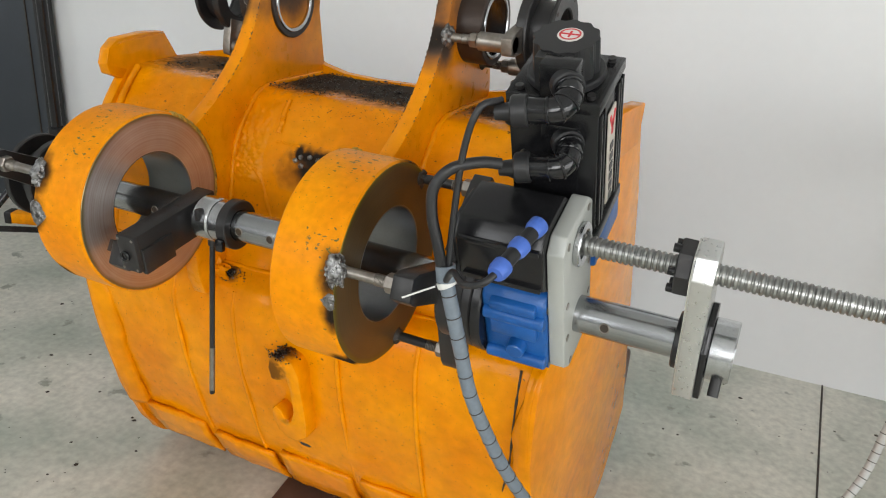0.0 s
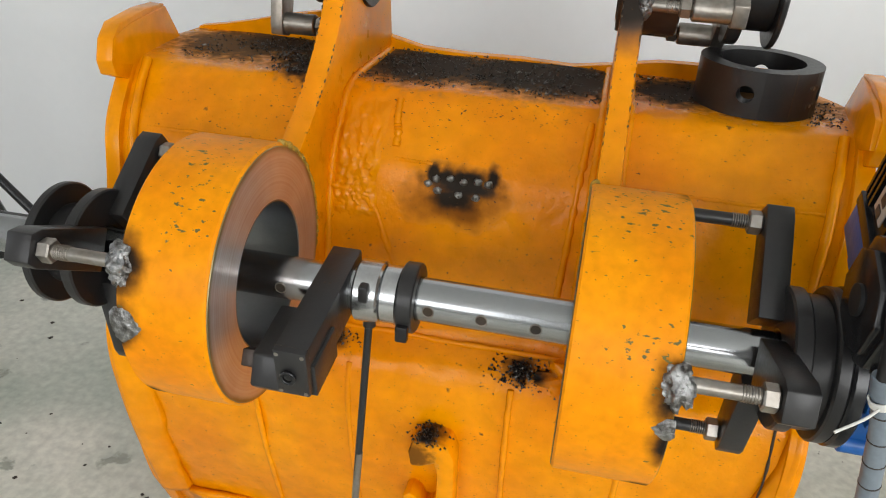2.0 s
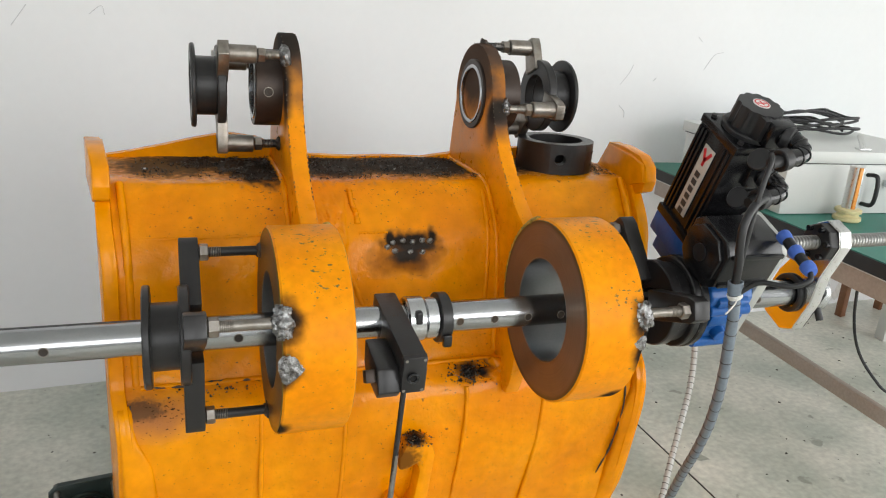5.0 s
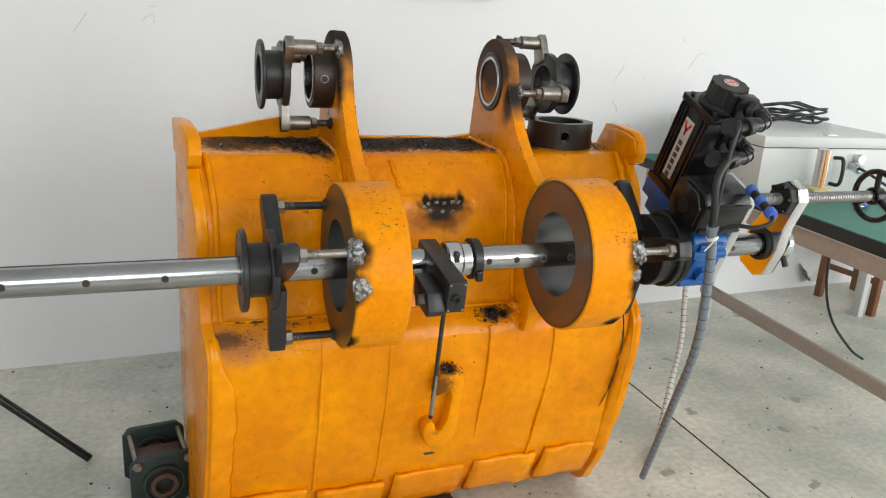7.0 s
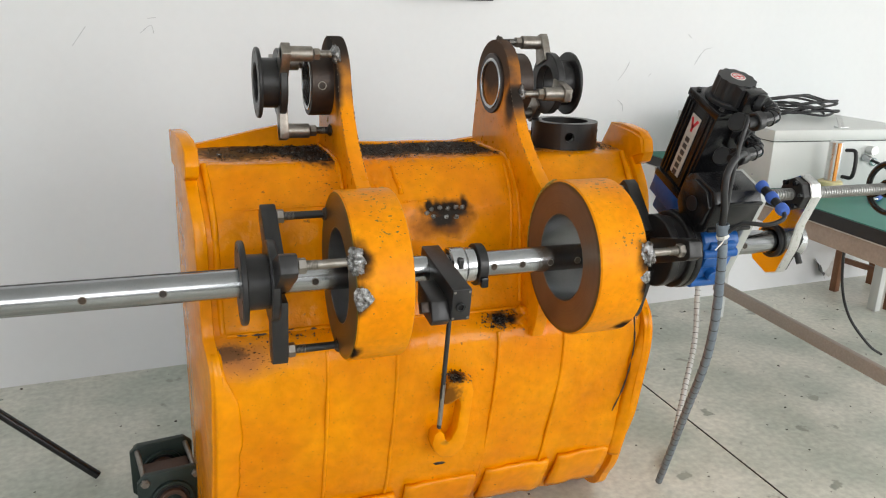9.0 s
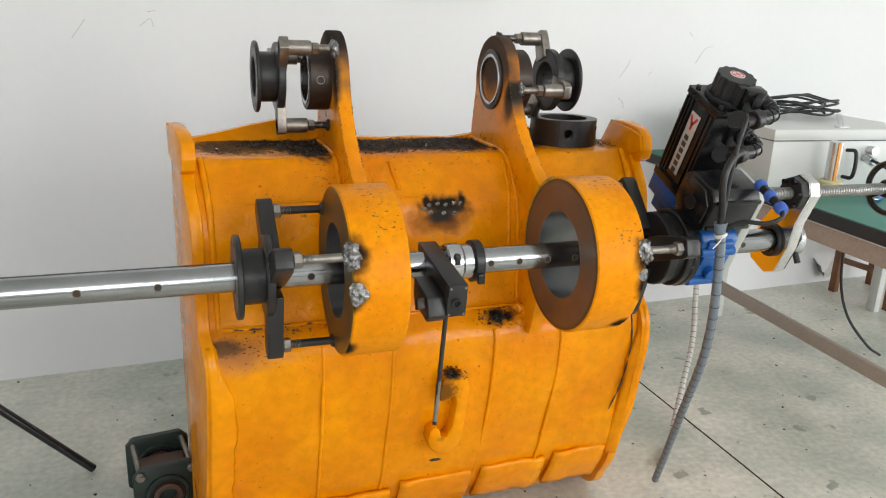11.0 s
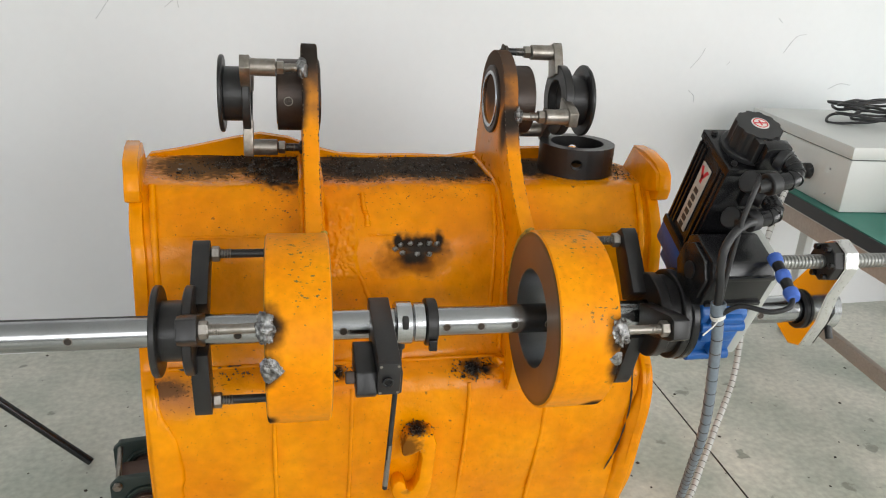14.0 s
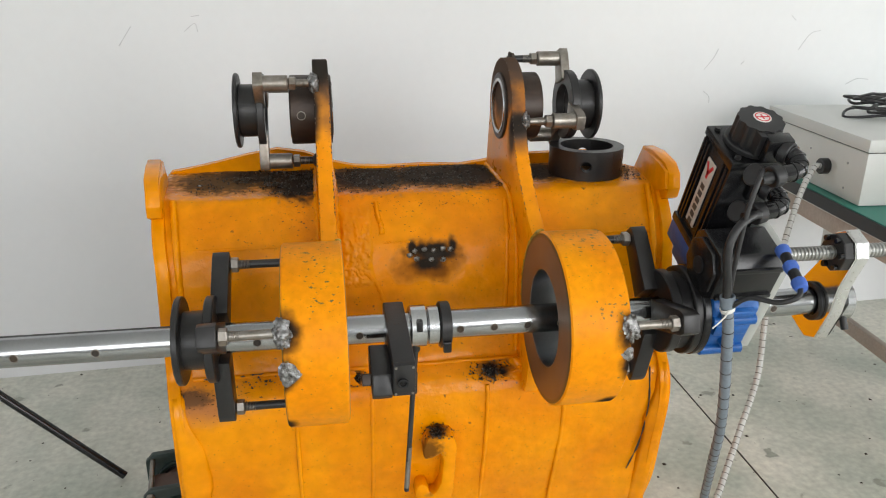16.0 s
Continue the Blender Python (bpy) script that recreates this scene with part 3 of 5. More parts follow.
                    lump(bm, (ex + (0.0016 if ex == x0 else -0.0016), ya + (yb - ya) * f + 0.0006, za + (zb - za) * f), (random.uniform(0.0008, 0.0018), 0, 0), (0, (yb - ya) * L * 30, (zb - za) * L * 30), (0, 0.0011, -0.0009), k + ya, 0.4, 1)
        if bm.verts:
            tagged(part("edge_wear", bm, worn_edge, ear, "dark paint flecks along the edges"), kind="stuff")
        # bored bush in the eye
        bm = bmesh.new()
        left = x0 < 0
        ring(bm, (x0 - (0.055 if left else 0.006), *eye), (x1 + (0.006 if left else 0.055), *eye), 0.082, 0.066)
        bush = part("eye_bush", bm, burnt, ear, "heat-stained bush ring")
        if left:
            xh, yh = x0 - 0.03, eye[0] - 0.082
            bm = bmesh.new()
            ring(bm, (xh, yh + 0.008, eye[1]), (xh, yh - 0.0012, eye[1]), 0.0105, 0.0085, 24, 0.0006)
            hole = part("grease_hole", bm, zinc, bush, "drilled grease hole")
            # dark disc puts shade into the grease hole
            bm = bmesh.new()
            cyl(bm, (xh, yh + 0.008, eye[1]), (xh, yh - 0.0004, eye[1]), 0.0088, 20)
            part("hole_shade_disc", bm, soot_and_shade, hole, "dark disc painted as shade in the hole")
        bm = bmesh.new()
        ring(bm, (x0 - (0.057 if left else 0.008), *eye), (x1 + (0.008 if left else 0.057), *eye), 0.069, 0.060)
        part("bush_liner", bm, steel, ear, "bright bored liner")
        # weld fillets along the ear's foot
        bm = bmesh.new()
        for sx in (x0 - 0.004, x1 + 0.004):
            line = [(sx, 0.595, 1.139), (sx, 0.5, 1.140), (sx, 0.42, 1.140), (sx, 0.375, 1.138)] + [(sx, shell_y(z) + 0.001, z) for z in (1.128, 1.112, 1.095, 1.072, 1.05, 1.02, 0.98, 0.93, 0.87, 0.81, 0.77)]
            tube(bm, line, 0.012, 8, 6, lambda i: 0.007 + 0.003 * noise.noise(Vector((i * 0.9, x0 * 9, 0))))
        part("weld_fillet", bm, orange, ear, "", 60)
    # two thick boss rings
    for x0, x1, inner, outer in ((-0.345, -0.229, olive, turned), (0.190, 0.309, rust, olive)):
        bm = bmesh.new()
        ring(bm, (x0, 0, BAR_Z), (x1, 0, BAR_Z), 0.183, 0.106, 96, 0.003)
        boss = part("boss_ring", bm, orange_ring, bucket, "", 40)
        for xa, xb, face in ((x0 - 0.0012, x0 + 0.006, inner), (x1 - 0.006, x1 + 0.0012, outer)):
            bm = bmesh.new()
            ring(bm, (xa, 0, BAR_Z), (xb, 0, BAR_Z), 0.1788, 0.1045, 96, 0.001)
            part("boss_face", bm, face, boss, "bare machined face")
        bm = bmesh.new()
        ring(bm, (x0 - 0.001, 0, BAR_Z), (x1 + 0.001, 0, BAR_Z), 0.1062, 0.1025, 96, 0.001)
        part("bore", bm, bored, boss, "freshly bored grey steel bore")
    # rough weld between ear and boss ring
    for k, (x, side) in enumerate(((-0.229, 1), (0.190, -1))):
        bm = bmesh.new()
        for n in range(40):
            a = radians(48 + (128 - 48) * (n / 39) - 60)
            lump(bm, (x - side * 0.004, 0.181 * math.cos(a), BAR_Z + 0.181 * math.sin(a)), (0.006, 0, 0), (0, 0.004, 0.002), (0, -0.003, 0.007), n * 1.3 + k, 0.5, 2)
        part("boss_weld", bm, overspray, bucket, "rough yellowish weld round the boss ring", 60)
    # ribs down the shell
    for x in (-0.342, -0.167, 0.110, 0.302):
        bm = bmesh.new()
        pts = [(x, shell_point(x, z) - 0.001, z) for z in (0.71, 0.66, 0.58, 0.48, 0.38, 0.28, 0.22)]
        tube(bm, pts, 0.0055, 8, 8, lambda i: 0.0055 + 0.0012 * noise.noise(Vector((i * 0.6, x * 40, 2))))
        part("seam_weld", bm, orange, bucket, "", 60)
    # wear straps round the bottom
    for x0, x1, z0, z1 in ((-0.56, -0.36, 0.10, 0.235), (-0.33, -0.14, 0.09, 0.215), (-0.11, 0.10, 0.10, 0.24), (0.13, 0.33, 0.11, 0.25), (0.36, 0.53, 0.12, 0.26)):
        bm = bmesh.new()
        zs = [z1 - (z1 - z0) * k / 8 for k in range(9)]
        g = []
        for k, z in enumerate(zs):
            y = shell_point(0, z)
            g.append([bm.verts.new((x0 + (x1 - x0) * i / 8, y - 0.001 - 0.005 * noise.noise(Vector((x0 + i * 0.4, z * 9, 1))), z + 0.01 * noise.noise(Vector((i * 0.5, x0 * 9, 2))))) for i in range(9)])
        for p, q in zip(g, g[1:]):
            for i in range(8):
                bm.faces.new((p[i], p[i + 1], q[i + 1], q[i]))
        st = part("wear_strap", bm, orange, bucket, "", 40)
        s = st.modifiers.new("thickness", "SOLIDIFY")
        s.thickness, s.offset = 0.014, -1
    # hook lug
    bm = bmesh.new()
    hook = [(-0.088, 0.425), (-0.075, 0.395), (-0.045, 0.372), (-0.01, 0.368), (0.018, 0.393), (0.025, 0.44), (0.026, 0.585), (0.014, 0.62), (-0.02, 0.632), (-0.052, 0.62), (-0.066, 0.585), (-0.062, 0.55),
            (-0.036, 0.552), (-0.012, 0.565), (-0.006, 0.54), (-0.008, 0.465), (-0.02, 0.43), (-0.034, 0.425), (-0.045, 0.455), (-0.066, 0.468), (-0.085, 0.455)]
    hook = [((x if x > -0.03 else -0.03 + (x + 0.03) * 0.72) + 0.006, z - 0.014) for x, z in hook]
    y_low, y_high = shell_y(0.36) - 0.045, shell_y(0.62) - 0.045
    p = [bm.verts.new((x, y_low + (y_high - y_low) * (z - 0.36) / 0.26, z)) for x, z in hook]
    q = [bm.verts.new((x, shell_point(x, z) + 0.01, z)) for x, z in hook]
    bm.faces.new(p)
    bm.faces.new(q[::-1])
    for i in range(len(hook)):
        j = (i + 1) % len(hook)
        bm.faces.new((p[i], q[i], q[j], p[j]))
    part("hook_lug", bm, orange, bucket, "", 40, 0.006)
    # plug welds in the burnt patch
    for k, (x, z) in enumerate(((x + 0.010, z - 0.010) for x, z in ((-0.062, 1.034), (-0.04, 1.037), (-0.018, 1.034), (0.004, 1.037), (0.022, 1.036), (-0.058, 1.017), (-0.024, 1.014), (0.004, 1.013), (-0.075, 1.026)))):
        bm = bmesh.new()
        blob(bm, (x, shell_point(x, z) - 0.001, z), 0.0072, (1, 0.5, 0.9), 0.4, 2, k)
        part("plug_weld", bm, plug_metal, bucket, "shiny dark plug weld in the burnt patch", 60)
    # rough overlay welds beside the ear
    random.seed(5)
    bm = bmesh.new()
    NU, NV, grid = 30, 70, []
    for q in range(NV + 1):
        z = 1.128 - 0.19 * q / NV
        row = []
        for k in range(NU + 1):
            x = -0.230 + 0.088 * k / NU + 0.10 * max(0.0, 0.99 - z) + 0.008 * noise.noise(Vector((z * 40, 1, 5))) * k / NU
            p = Vector((x * 60, z * 45, 2))
            d = 0.007 * noise.noise(p * 1.4) + 0.008 * abs(noise.noise(p * 2.6)) + 0.004 * noise.noise(p * 5)
            edge = min(1.0, 6 * min(k / NU, 1 - k / NU), 8 * min(q / NV, 1 - q / NV))
            row.append(bm.verts.new((x, shell_y(z) + 0.006 - (0.009 + d) * edge, z)))
        grid.append(row)
    for p, r in zip(grid, grid[1:]):
        for k in range(NU):
            bm.faces.new((p[k], p[k + 1], r[k + 1], r[k]))
    part("overlay_weld", bm, orange, bucket, "rough painted overlay weld", 80)
    for pts in ([(-0.135, 1.124), (-0.133, 1.10), (-0.127, 1.08), (-0.126, 1.062)], [(-0.19, 1.0), (-0.15, 0.965), (-0.13, 0.92), (-0.105, 0.86)], [(-0.225, 0.995), (-0.19, 0.988), (-0.165, 0.98)], [(0.176, 1.12), (0.171, 1.05), (0.166, 0.95), (0.161, 0.85)]):
        bm = bmesh.new()
        tube(bm, [(x, shell_point(x, z) + 0.001, z) for x, z in pts], 0.007, 8, 10, lambda i: 0.006 + 0.004 * noise.noise(Vector((i * 1.3, pts[0][0] * 50, 0))))
        part("weld_bead", bm, orange, bucket, "", 60)
    # crease where the upper plate meets the lower one
    for x0, x1 in ((-0.585, -0.285), (-0.125, -0.062), (0.245, 0.530)):
        bm = bmesh.new()
        tube(bm, [(x0 + (x1 - x0) * k / 12, shell_y(1.045) + 0.001, 1.045 + 0.0025 * noise.noise(Vector((k * 1.1, x0 * 9, 4)))) for k in range(13)], 0.004, 8, 6, lambda i: 0.0030 + 0.0022 * noise.noise(Vector((i * 0.8, x0 * 30, 6))))
        part("crease_weld", bm, orange, bucket, "", 60)
    # ledge seam under the bosses and the bend line
    for z, dy, x0, x1 in ((0.755, -0.002, -0.57, 0.53),):
        bm = bmesh.new()
        tube(bm, [(x0 + (x1 - x0) * k / 16, shell_point(0, z) + dy, z + 0.004 * noise.noise(Vector((k * 0.8, 3, 1)))) for k in range(17)], 0.006, 8, 5, lambda i: 0.005 + 0.003 * noise.noise(Vector((i * 0.7, 8, 0))))
        part("ledge_weld", bm, orange, bucket, "", 60)
    # welds along both side plates
    for sign in (-1, 1):
        for off in (0.034,):
            bm = bmesh.new()
            pts = [(side_x(sign, y) - sign * off, y + 0.004, z - 0.002) for y, z in ((0.335, 1.142), (0.29, 1.10), (0.25, 1.045), (0.235, 1.0), (0.225, 0.9), (0.215, 0.80), (0.205, 0.76))]
            tube(bm, pts, 0.009, 8, 12, lambda i: 0.008 + 0.0014 * noise.noise(Vector((i * 0.35, sign, off * 90))))
            part("side_weld", bm, orange, bucket, "", 60)
    # dark tubes put shade into the flange paint cracks and the ledge gap
    for pts in ([(0.522, 0.135, 0.723), (0.523, 0.132, 0.622), (0.518, 0.135, 0.498), (0.503, 0.140, 0.404)], [(-0.590, 0.140, 0.735), (-0.592, 0.140, 0.70), (-0.585, 0.135, 0.66)], [(-0.565, 0.198, 0.757), (-0.50, 0.199, 0.754), (-0.43, 0.198, 0.757), (-0.35, 0.199, 0.755)]):
        bm = bmesh.new()
        tube(bm, [(x, shell_point(x, z) - 0.004, z) for x, y, z in pts], 0.0032, 6, 10, lambda i: 0.0024 + 0.002 * noise.noise(Vector((i * 0.6, pts[0][0] * 20, 0))))
        part("crack_shade", bm, soot_and_shade, bucket, "dark tube as painted crack shade")
    # flat dark lump, the drain slot's shade made into colour
    bm = bmesh.new()
    blob(bm, (-0.019, shell_point(0, 0.308) - 0.002, 0.308), 0.014, (1.5, 0.3, 0.5), 0.2, 2, 3)
    part("drain_slot_shade", bm, soot_and_shade, bucket, "small dark lump painted as a drain slot's shade")
    # curled lips of the side plates over the lower front, with an uneven inner edge
    for sign in (-1, 1):
        bm = bmesh.new()
        NZ, NW, rows = 46, 8, []
        for k in range(NZ + 1):
            z = 0.735 - 0.515 * k / NZ
            f = k / NZ
            wide = (0.016 + 0.040 * min(1.0, f / 0.30) + 0.012 * noise.noise(Vector((z * 11, sign * 4, 1))) + 0.004 * noise.noise(Vector((z * 37, sign * 9, 2)))) * (1.0 if sign < 0 else 0.62)
            y0 = shell_y(z)
            line = []
            for q in range(NW + 1):
                g = q / NW
                rise = 0.011 * math.sin(math.pi * min(1.0, 0.35 + 0.65 * g)) + 0.004 * (1 - g)
                rise = rise if g < 0.9 else 0.004
                line.append(bm.verts.new((side_x(sign, y0) + sign * 0.004 - sign * (wide + 0.006) * g, y0 - 0.006 - rise + (0.012 if q == NW else 0.0), z)))
            rows.append(line)
        for p, q in zip(rows, rows[1:]):
            for k in range(NW):
                bm.faces.new((p[k], p[k + 1], q[k + 1], q[k]))
        lip = part("curled_lip", bm, orange, bucket, "", 50)
        thick = lip.modifiers.new("thickness", "SOLIDIFY")
        thick.thickness, thick.offset = 0.012, -1
    # crumpled foot gussets where the ears end
    for x in (-0.25, 0.205):
        bm = bmesh.new()
        lump(bm, (x, 0.183, 0.725), (0.052, 0, 0), (0, 0.024, 0), (0, 0, 0.036), x, 0.55)
        part("gusset_weld", bm, orange, bucket, "", 60)
    return bucket


build_bucket()


def build_shavings():
    """Curled steel shavings and oily grit on the bucket top."""
    random.seed(11)
    verts, faces = [], []
    spans = ((-0.58, -0.28, 0.38, 0.58, 700), (-0.47, -0.28, 0.50, 0.595, 300), (-0.40, -0.27, 0.35, 0.58, 1100), (-0.225, 0.185, 0.36, 0.595, 1800), (0.235, 0.34, 0.39, 0.58, 220), (0.50, 0.57, 0.38, 0.52, 200))
    for x0, x1, y0, y1, count in spans:
        for _ in range(count):
            x, y = random.uniform(x0, x1), random.uniform(y0, y1)
            if noise.noise(Vector((x * 16, y * 16, 3))) + 0.6 * noise.noise(Vector((x * 45, y * 45, 8))) < random.uniform(-0.45, 0.25):
                continue
            L, w, h = random.choice((0.5, 0.6, 0.8, 1.3)) * random.uniform(0.002, 0.007), random.uniform(0.0006, 0.002), random.uniform(0.0005, 0.003)
            m = pose(x, y, 1.1405 + random.uniform(-0.002, 0.003), random.uniform(-40, 40), random.uniform(-40, 40), random.uniform(0, 360))
            i = len(verts)
            for sx, sy, sz in ((-1, -1, 0), (1, -1, 0), (1, 1, 0), (-1, 1, 0), (-0.6, -1, 1), (0.8, -1, 1), (0.6, 1, 1), (-0.9, 1, 1)):
                verts.append(m @ Vector((sx * L / 2, sy * w / 2, sz * h)))
            faces += [(i, i + 3, i + 2, i + 1), (i + 4, i + 5, i + 6, i + 7), (i, i + 1, i + 5, i + 4), (i + 1, i + 2, i + 6, i + 5), (i + 2, i + 3, i + 7, i + 6), (i + 3, i, i + 4, i + 7)]
    # grit caught on the ledge and on the hook
    for cx, cz, rx, rz, count in ((0.12, 0.735, 0.055, 0.022, 260), (-0.20, 0.742, 0.04, 0.012, 90), (-0.018, 0.612, 0.03, 0.014, 150), (-0.40, 0.745, 0.12, 0.010, 60)):
        for _ in range(count):
            x, z = random.gauss(cx, rx * 0.5), random.gauss(cz, rz * 0.5)
            y = shell_point(x, z) - (0.052 if cz < 0.7 else 0.002) * (random.random() if cz < 0.7 else 1)
            m, r = pose(x, y, z, random.uniform(0, 360), random.uniform(0, 360), 0), random.uniform(0.001, 0.0032)
            i = len(verts)
            for p in ((-1, -1, -0.6), (1, -1, -0.6), (0, 1, -0.6), (0, 0, 1)):
                verts.append(m @ (Vector(p) * r))
            faces += [(i, i + 2, i + 1), (i, i + 1, i + 3), (i + 1, i + 2, i + 3), (i + 2, i, i + 3)]
    me = bpy.data.meshes.new("metal_shavings")
    me.from_pydata(verts, [], faces)
    me.materials.append(shaving)
    tagged(new("metal_shavings", me), "dark oily steel shavings scattered on the bucket top", "metal shavings", kind="stuff")


build_shavings()


# ---- boring bar, tool and mounts ----
def build_bar():
    bar = empty("boring_bar", pose(0, 0, BAR_Z), "polished steel boring bar with cross holes through both bosses", "boring bar")
    bm = bmesh.new()
    cyl(bm, (-2.2, 0, 0), (0.860, 0, 0), 0.0300, 48, None, 0.002)
    shaft = part("shaft", bm, bright, bar)
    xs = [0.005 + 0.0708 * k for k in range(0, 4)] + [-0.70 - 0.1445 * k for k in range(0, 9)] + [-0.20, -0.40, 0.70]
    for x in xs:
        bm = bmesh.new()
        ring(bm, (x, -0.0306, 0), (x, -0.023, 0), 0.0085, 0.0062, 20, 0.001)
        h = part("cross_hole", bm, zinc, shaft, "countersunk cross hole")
        # dark disc fills the hole, its shade painted in
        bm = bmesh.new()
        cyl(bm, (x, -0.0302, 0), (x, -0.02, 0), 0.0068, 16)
        part("hole_shade_disc", bm, soot_and_shade, h, "dark disc painted as shade in the hole")
    # keyway line along the top: a raised dark strip painted as groove shade
    bm = bmesh.new()
    box(bm, (-1.3, 0.004, 0.0297), (1.7, 0.005, 0.002))
    part("keyway", bm, blackened, shaft, "narrow dark strip painted as a keyway's shade")
    # sleeve, clamp collar
    bm = bmesh.new()
    ring(bm, (-0.098, 0, 0), (-0.062, 0, 0), 0.043, 0.0295, 48, 0.003)
    sleeve = part("adjusting_sleeve", bm, steel, bar, "ground steel adjusting sleeve")
    bm = bmesh.new()
    ring(bm, (-0.062, 0, 0), (-0.036, 0, 0), 0.040, 0.0295, 48, 0.003)
    part("sleeve_neck", bm, steel, sleeve)
    bm = bmesh.new()
    box(bm, (-0.08, -0.036, 0.018), (0.013, 0.018, 0.024), pose(0, 0, 0, 0, 0, 0))
    part("window_slot", bm, blackened, sleeve, "dark slot with a screw", 40, 0.003)
    bm = bmesh.new()
    ring(bm, (-0.036, 0, 0), (-0.014, 0, 0), 0.048, 0.0295, 48, 0.002)
    collar = part("clamp_collar", bm, blackened, bar, "black split clamp collar")
    bm = bmesh.new()
    box(bm, (-0.025, -0.047, -0.028), (0.017, 0.012, 0.024))
    part("clamp_screw", bm, black_paint, collar, "", 40, 0.003)
    # tool holder arm towards the front
    bm = bmesh.new()
    box(bm, (-0.127, -0.066, 0.0), (0.042, 0.215, 0.072), pose(0, 0, 0, 9, 0, 0))
    holder = part("tool_holder", bm, blackened, bar, "black steel tool holder arm", 40, 0.003)
    bm = bmesh.new()
    prism(bm, [(-0.165, -0.06), (-0.15, -0.075), (-0.075, -0.065), (-0.06, -0.05), (-0.06, -0.005), (-0.150, -0.022)], -0.186, -0.1475)
    part("tool_slide", bm, blackened, holder, "", 40, 0.003)
    bm = bmesh.new()
    box(bm, (-0.107, -0.125, -0.018), (0.012, 0.075, 0.05), pose(0, 0, 0, 9, 0, 0))
    part("clamp_plate", bm, blackened, holder, "", 40, 0.002)
    bm = bmesh.new()
    ring(bm, (-0.130, -0.1725, -0.03), (-0.130, -0.1775, -0.0305), 0.0105, 0.006, 24, 0.001)
    part("socket_screw", bm, black_paint, holder, "socket head screw")
    tilt = pose(0, 0, 0, 9, 0, 0)
    bm = bmesh.new()
    box(bm, (-0.127, -0.164, 0.0), (0.0426, 0.0012, 0.0726), tilt)
    part("cover_seam", bm, soot_and_shade, holder, "thin seam of the end cover")
    for sx in (-1, 1):
        for sz in (-1, 1):
            bm = bmesh.new()
            cyl(bm, tilt @ Vector((-0.127 + sx * 0.016, -0.172, sz * 0.030)), tilt @ Vector((-0.127 + sx * 0.016, -0.1742, sz * 0.030)), 0.0028, 12)
            part("cover_screw", bm, zinc, holder)
    # two dark discs give the set screw holes their shade as colour
    for sx in (-1, 1):
        bm = bmesh.new()
        cyl(bm, tilt @ Vector((-0.127 + sx * 0.0035, -0.04, 0.0350)), tilt @ Vector((-0.127 + sx * 0.0035, -0.04, 0.0364)), 0.0020, 10)
        part("set_screw_hole_shade", bm, soot_and_shade, holder, "small dark disc painted as a set screw hole's shade")
    bm = bmesh.new()
    prism(bm, [(-0.15, -0.045), (-0.13, -0.055), (-0.12, -0.035), (-0.14, -0.025)], -0.204, -0.186)
    part("cutter_insert", bm, burnt, holder, "rusty dark cutting insert", 40, 0.002)
    return bar


build_bar()


def build_rod():
    rod = empty("feeler_rod", pose(-0.083, -0.002, 0.905), "thin black rod hanging from the boring bar sleeve", "rod")
    bm = bmesh.new()
    cyl(bm, (0, 0, 0.008), (-0.0225, 0.0, -0.355), 0.0055, 14, None, 0.001)
    r = part("rod", bm, rubber, rod)
    bm = bmesh.new()
    cyl(bm, (-0.0147, 0, -0.24), (-0.0218, 0, -0.345), 0.0058, 14)
    part("worn_tip", bm, zinc, r, "worn bare tip")
    bm = bmesh.new()
    cyl(bm, (0, 0, 0.012), (0, 0, -0.006), 0.009, 16, None, 0.001)
    part("magnet_head", bm, blackened, rod)
    return rod


build_rod()


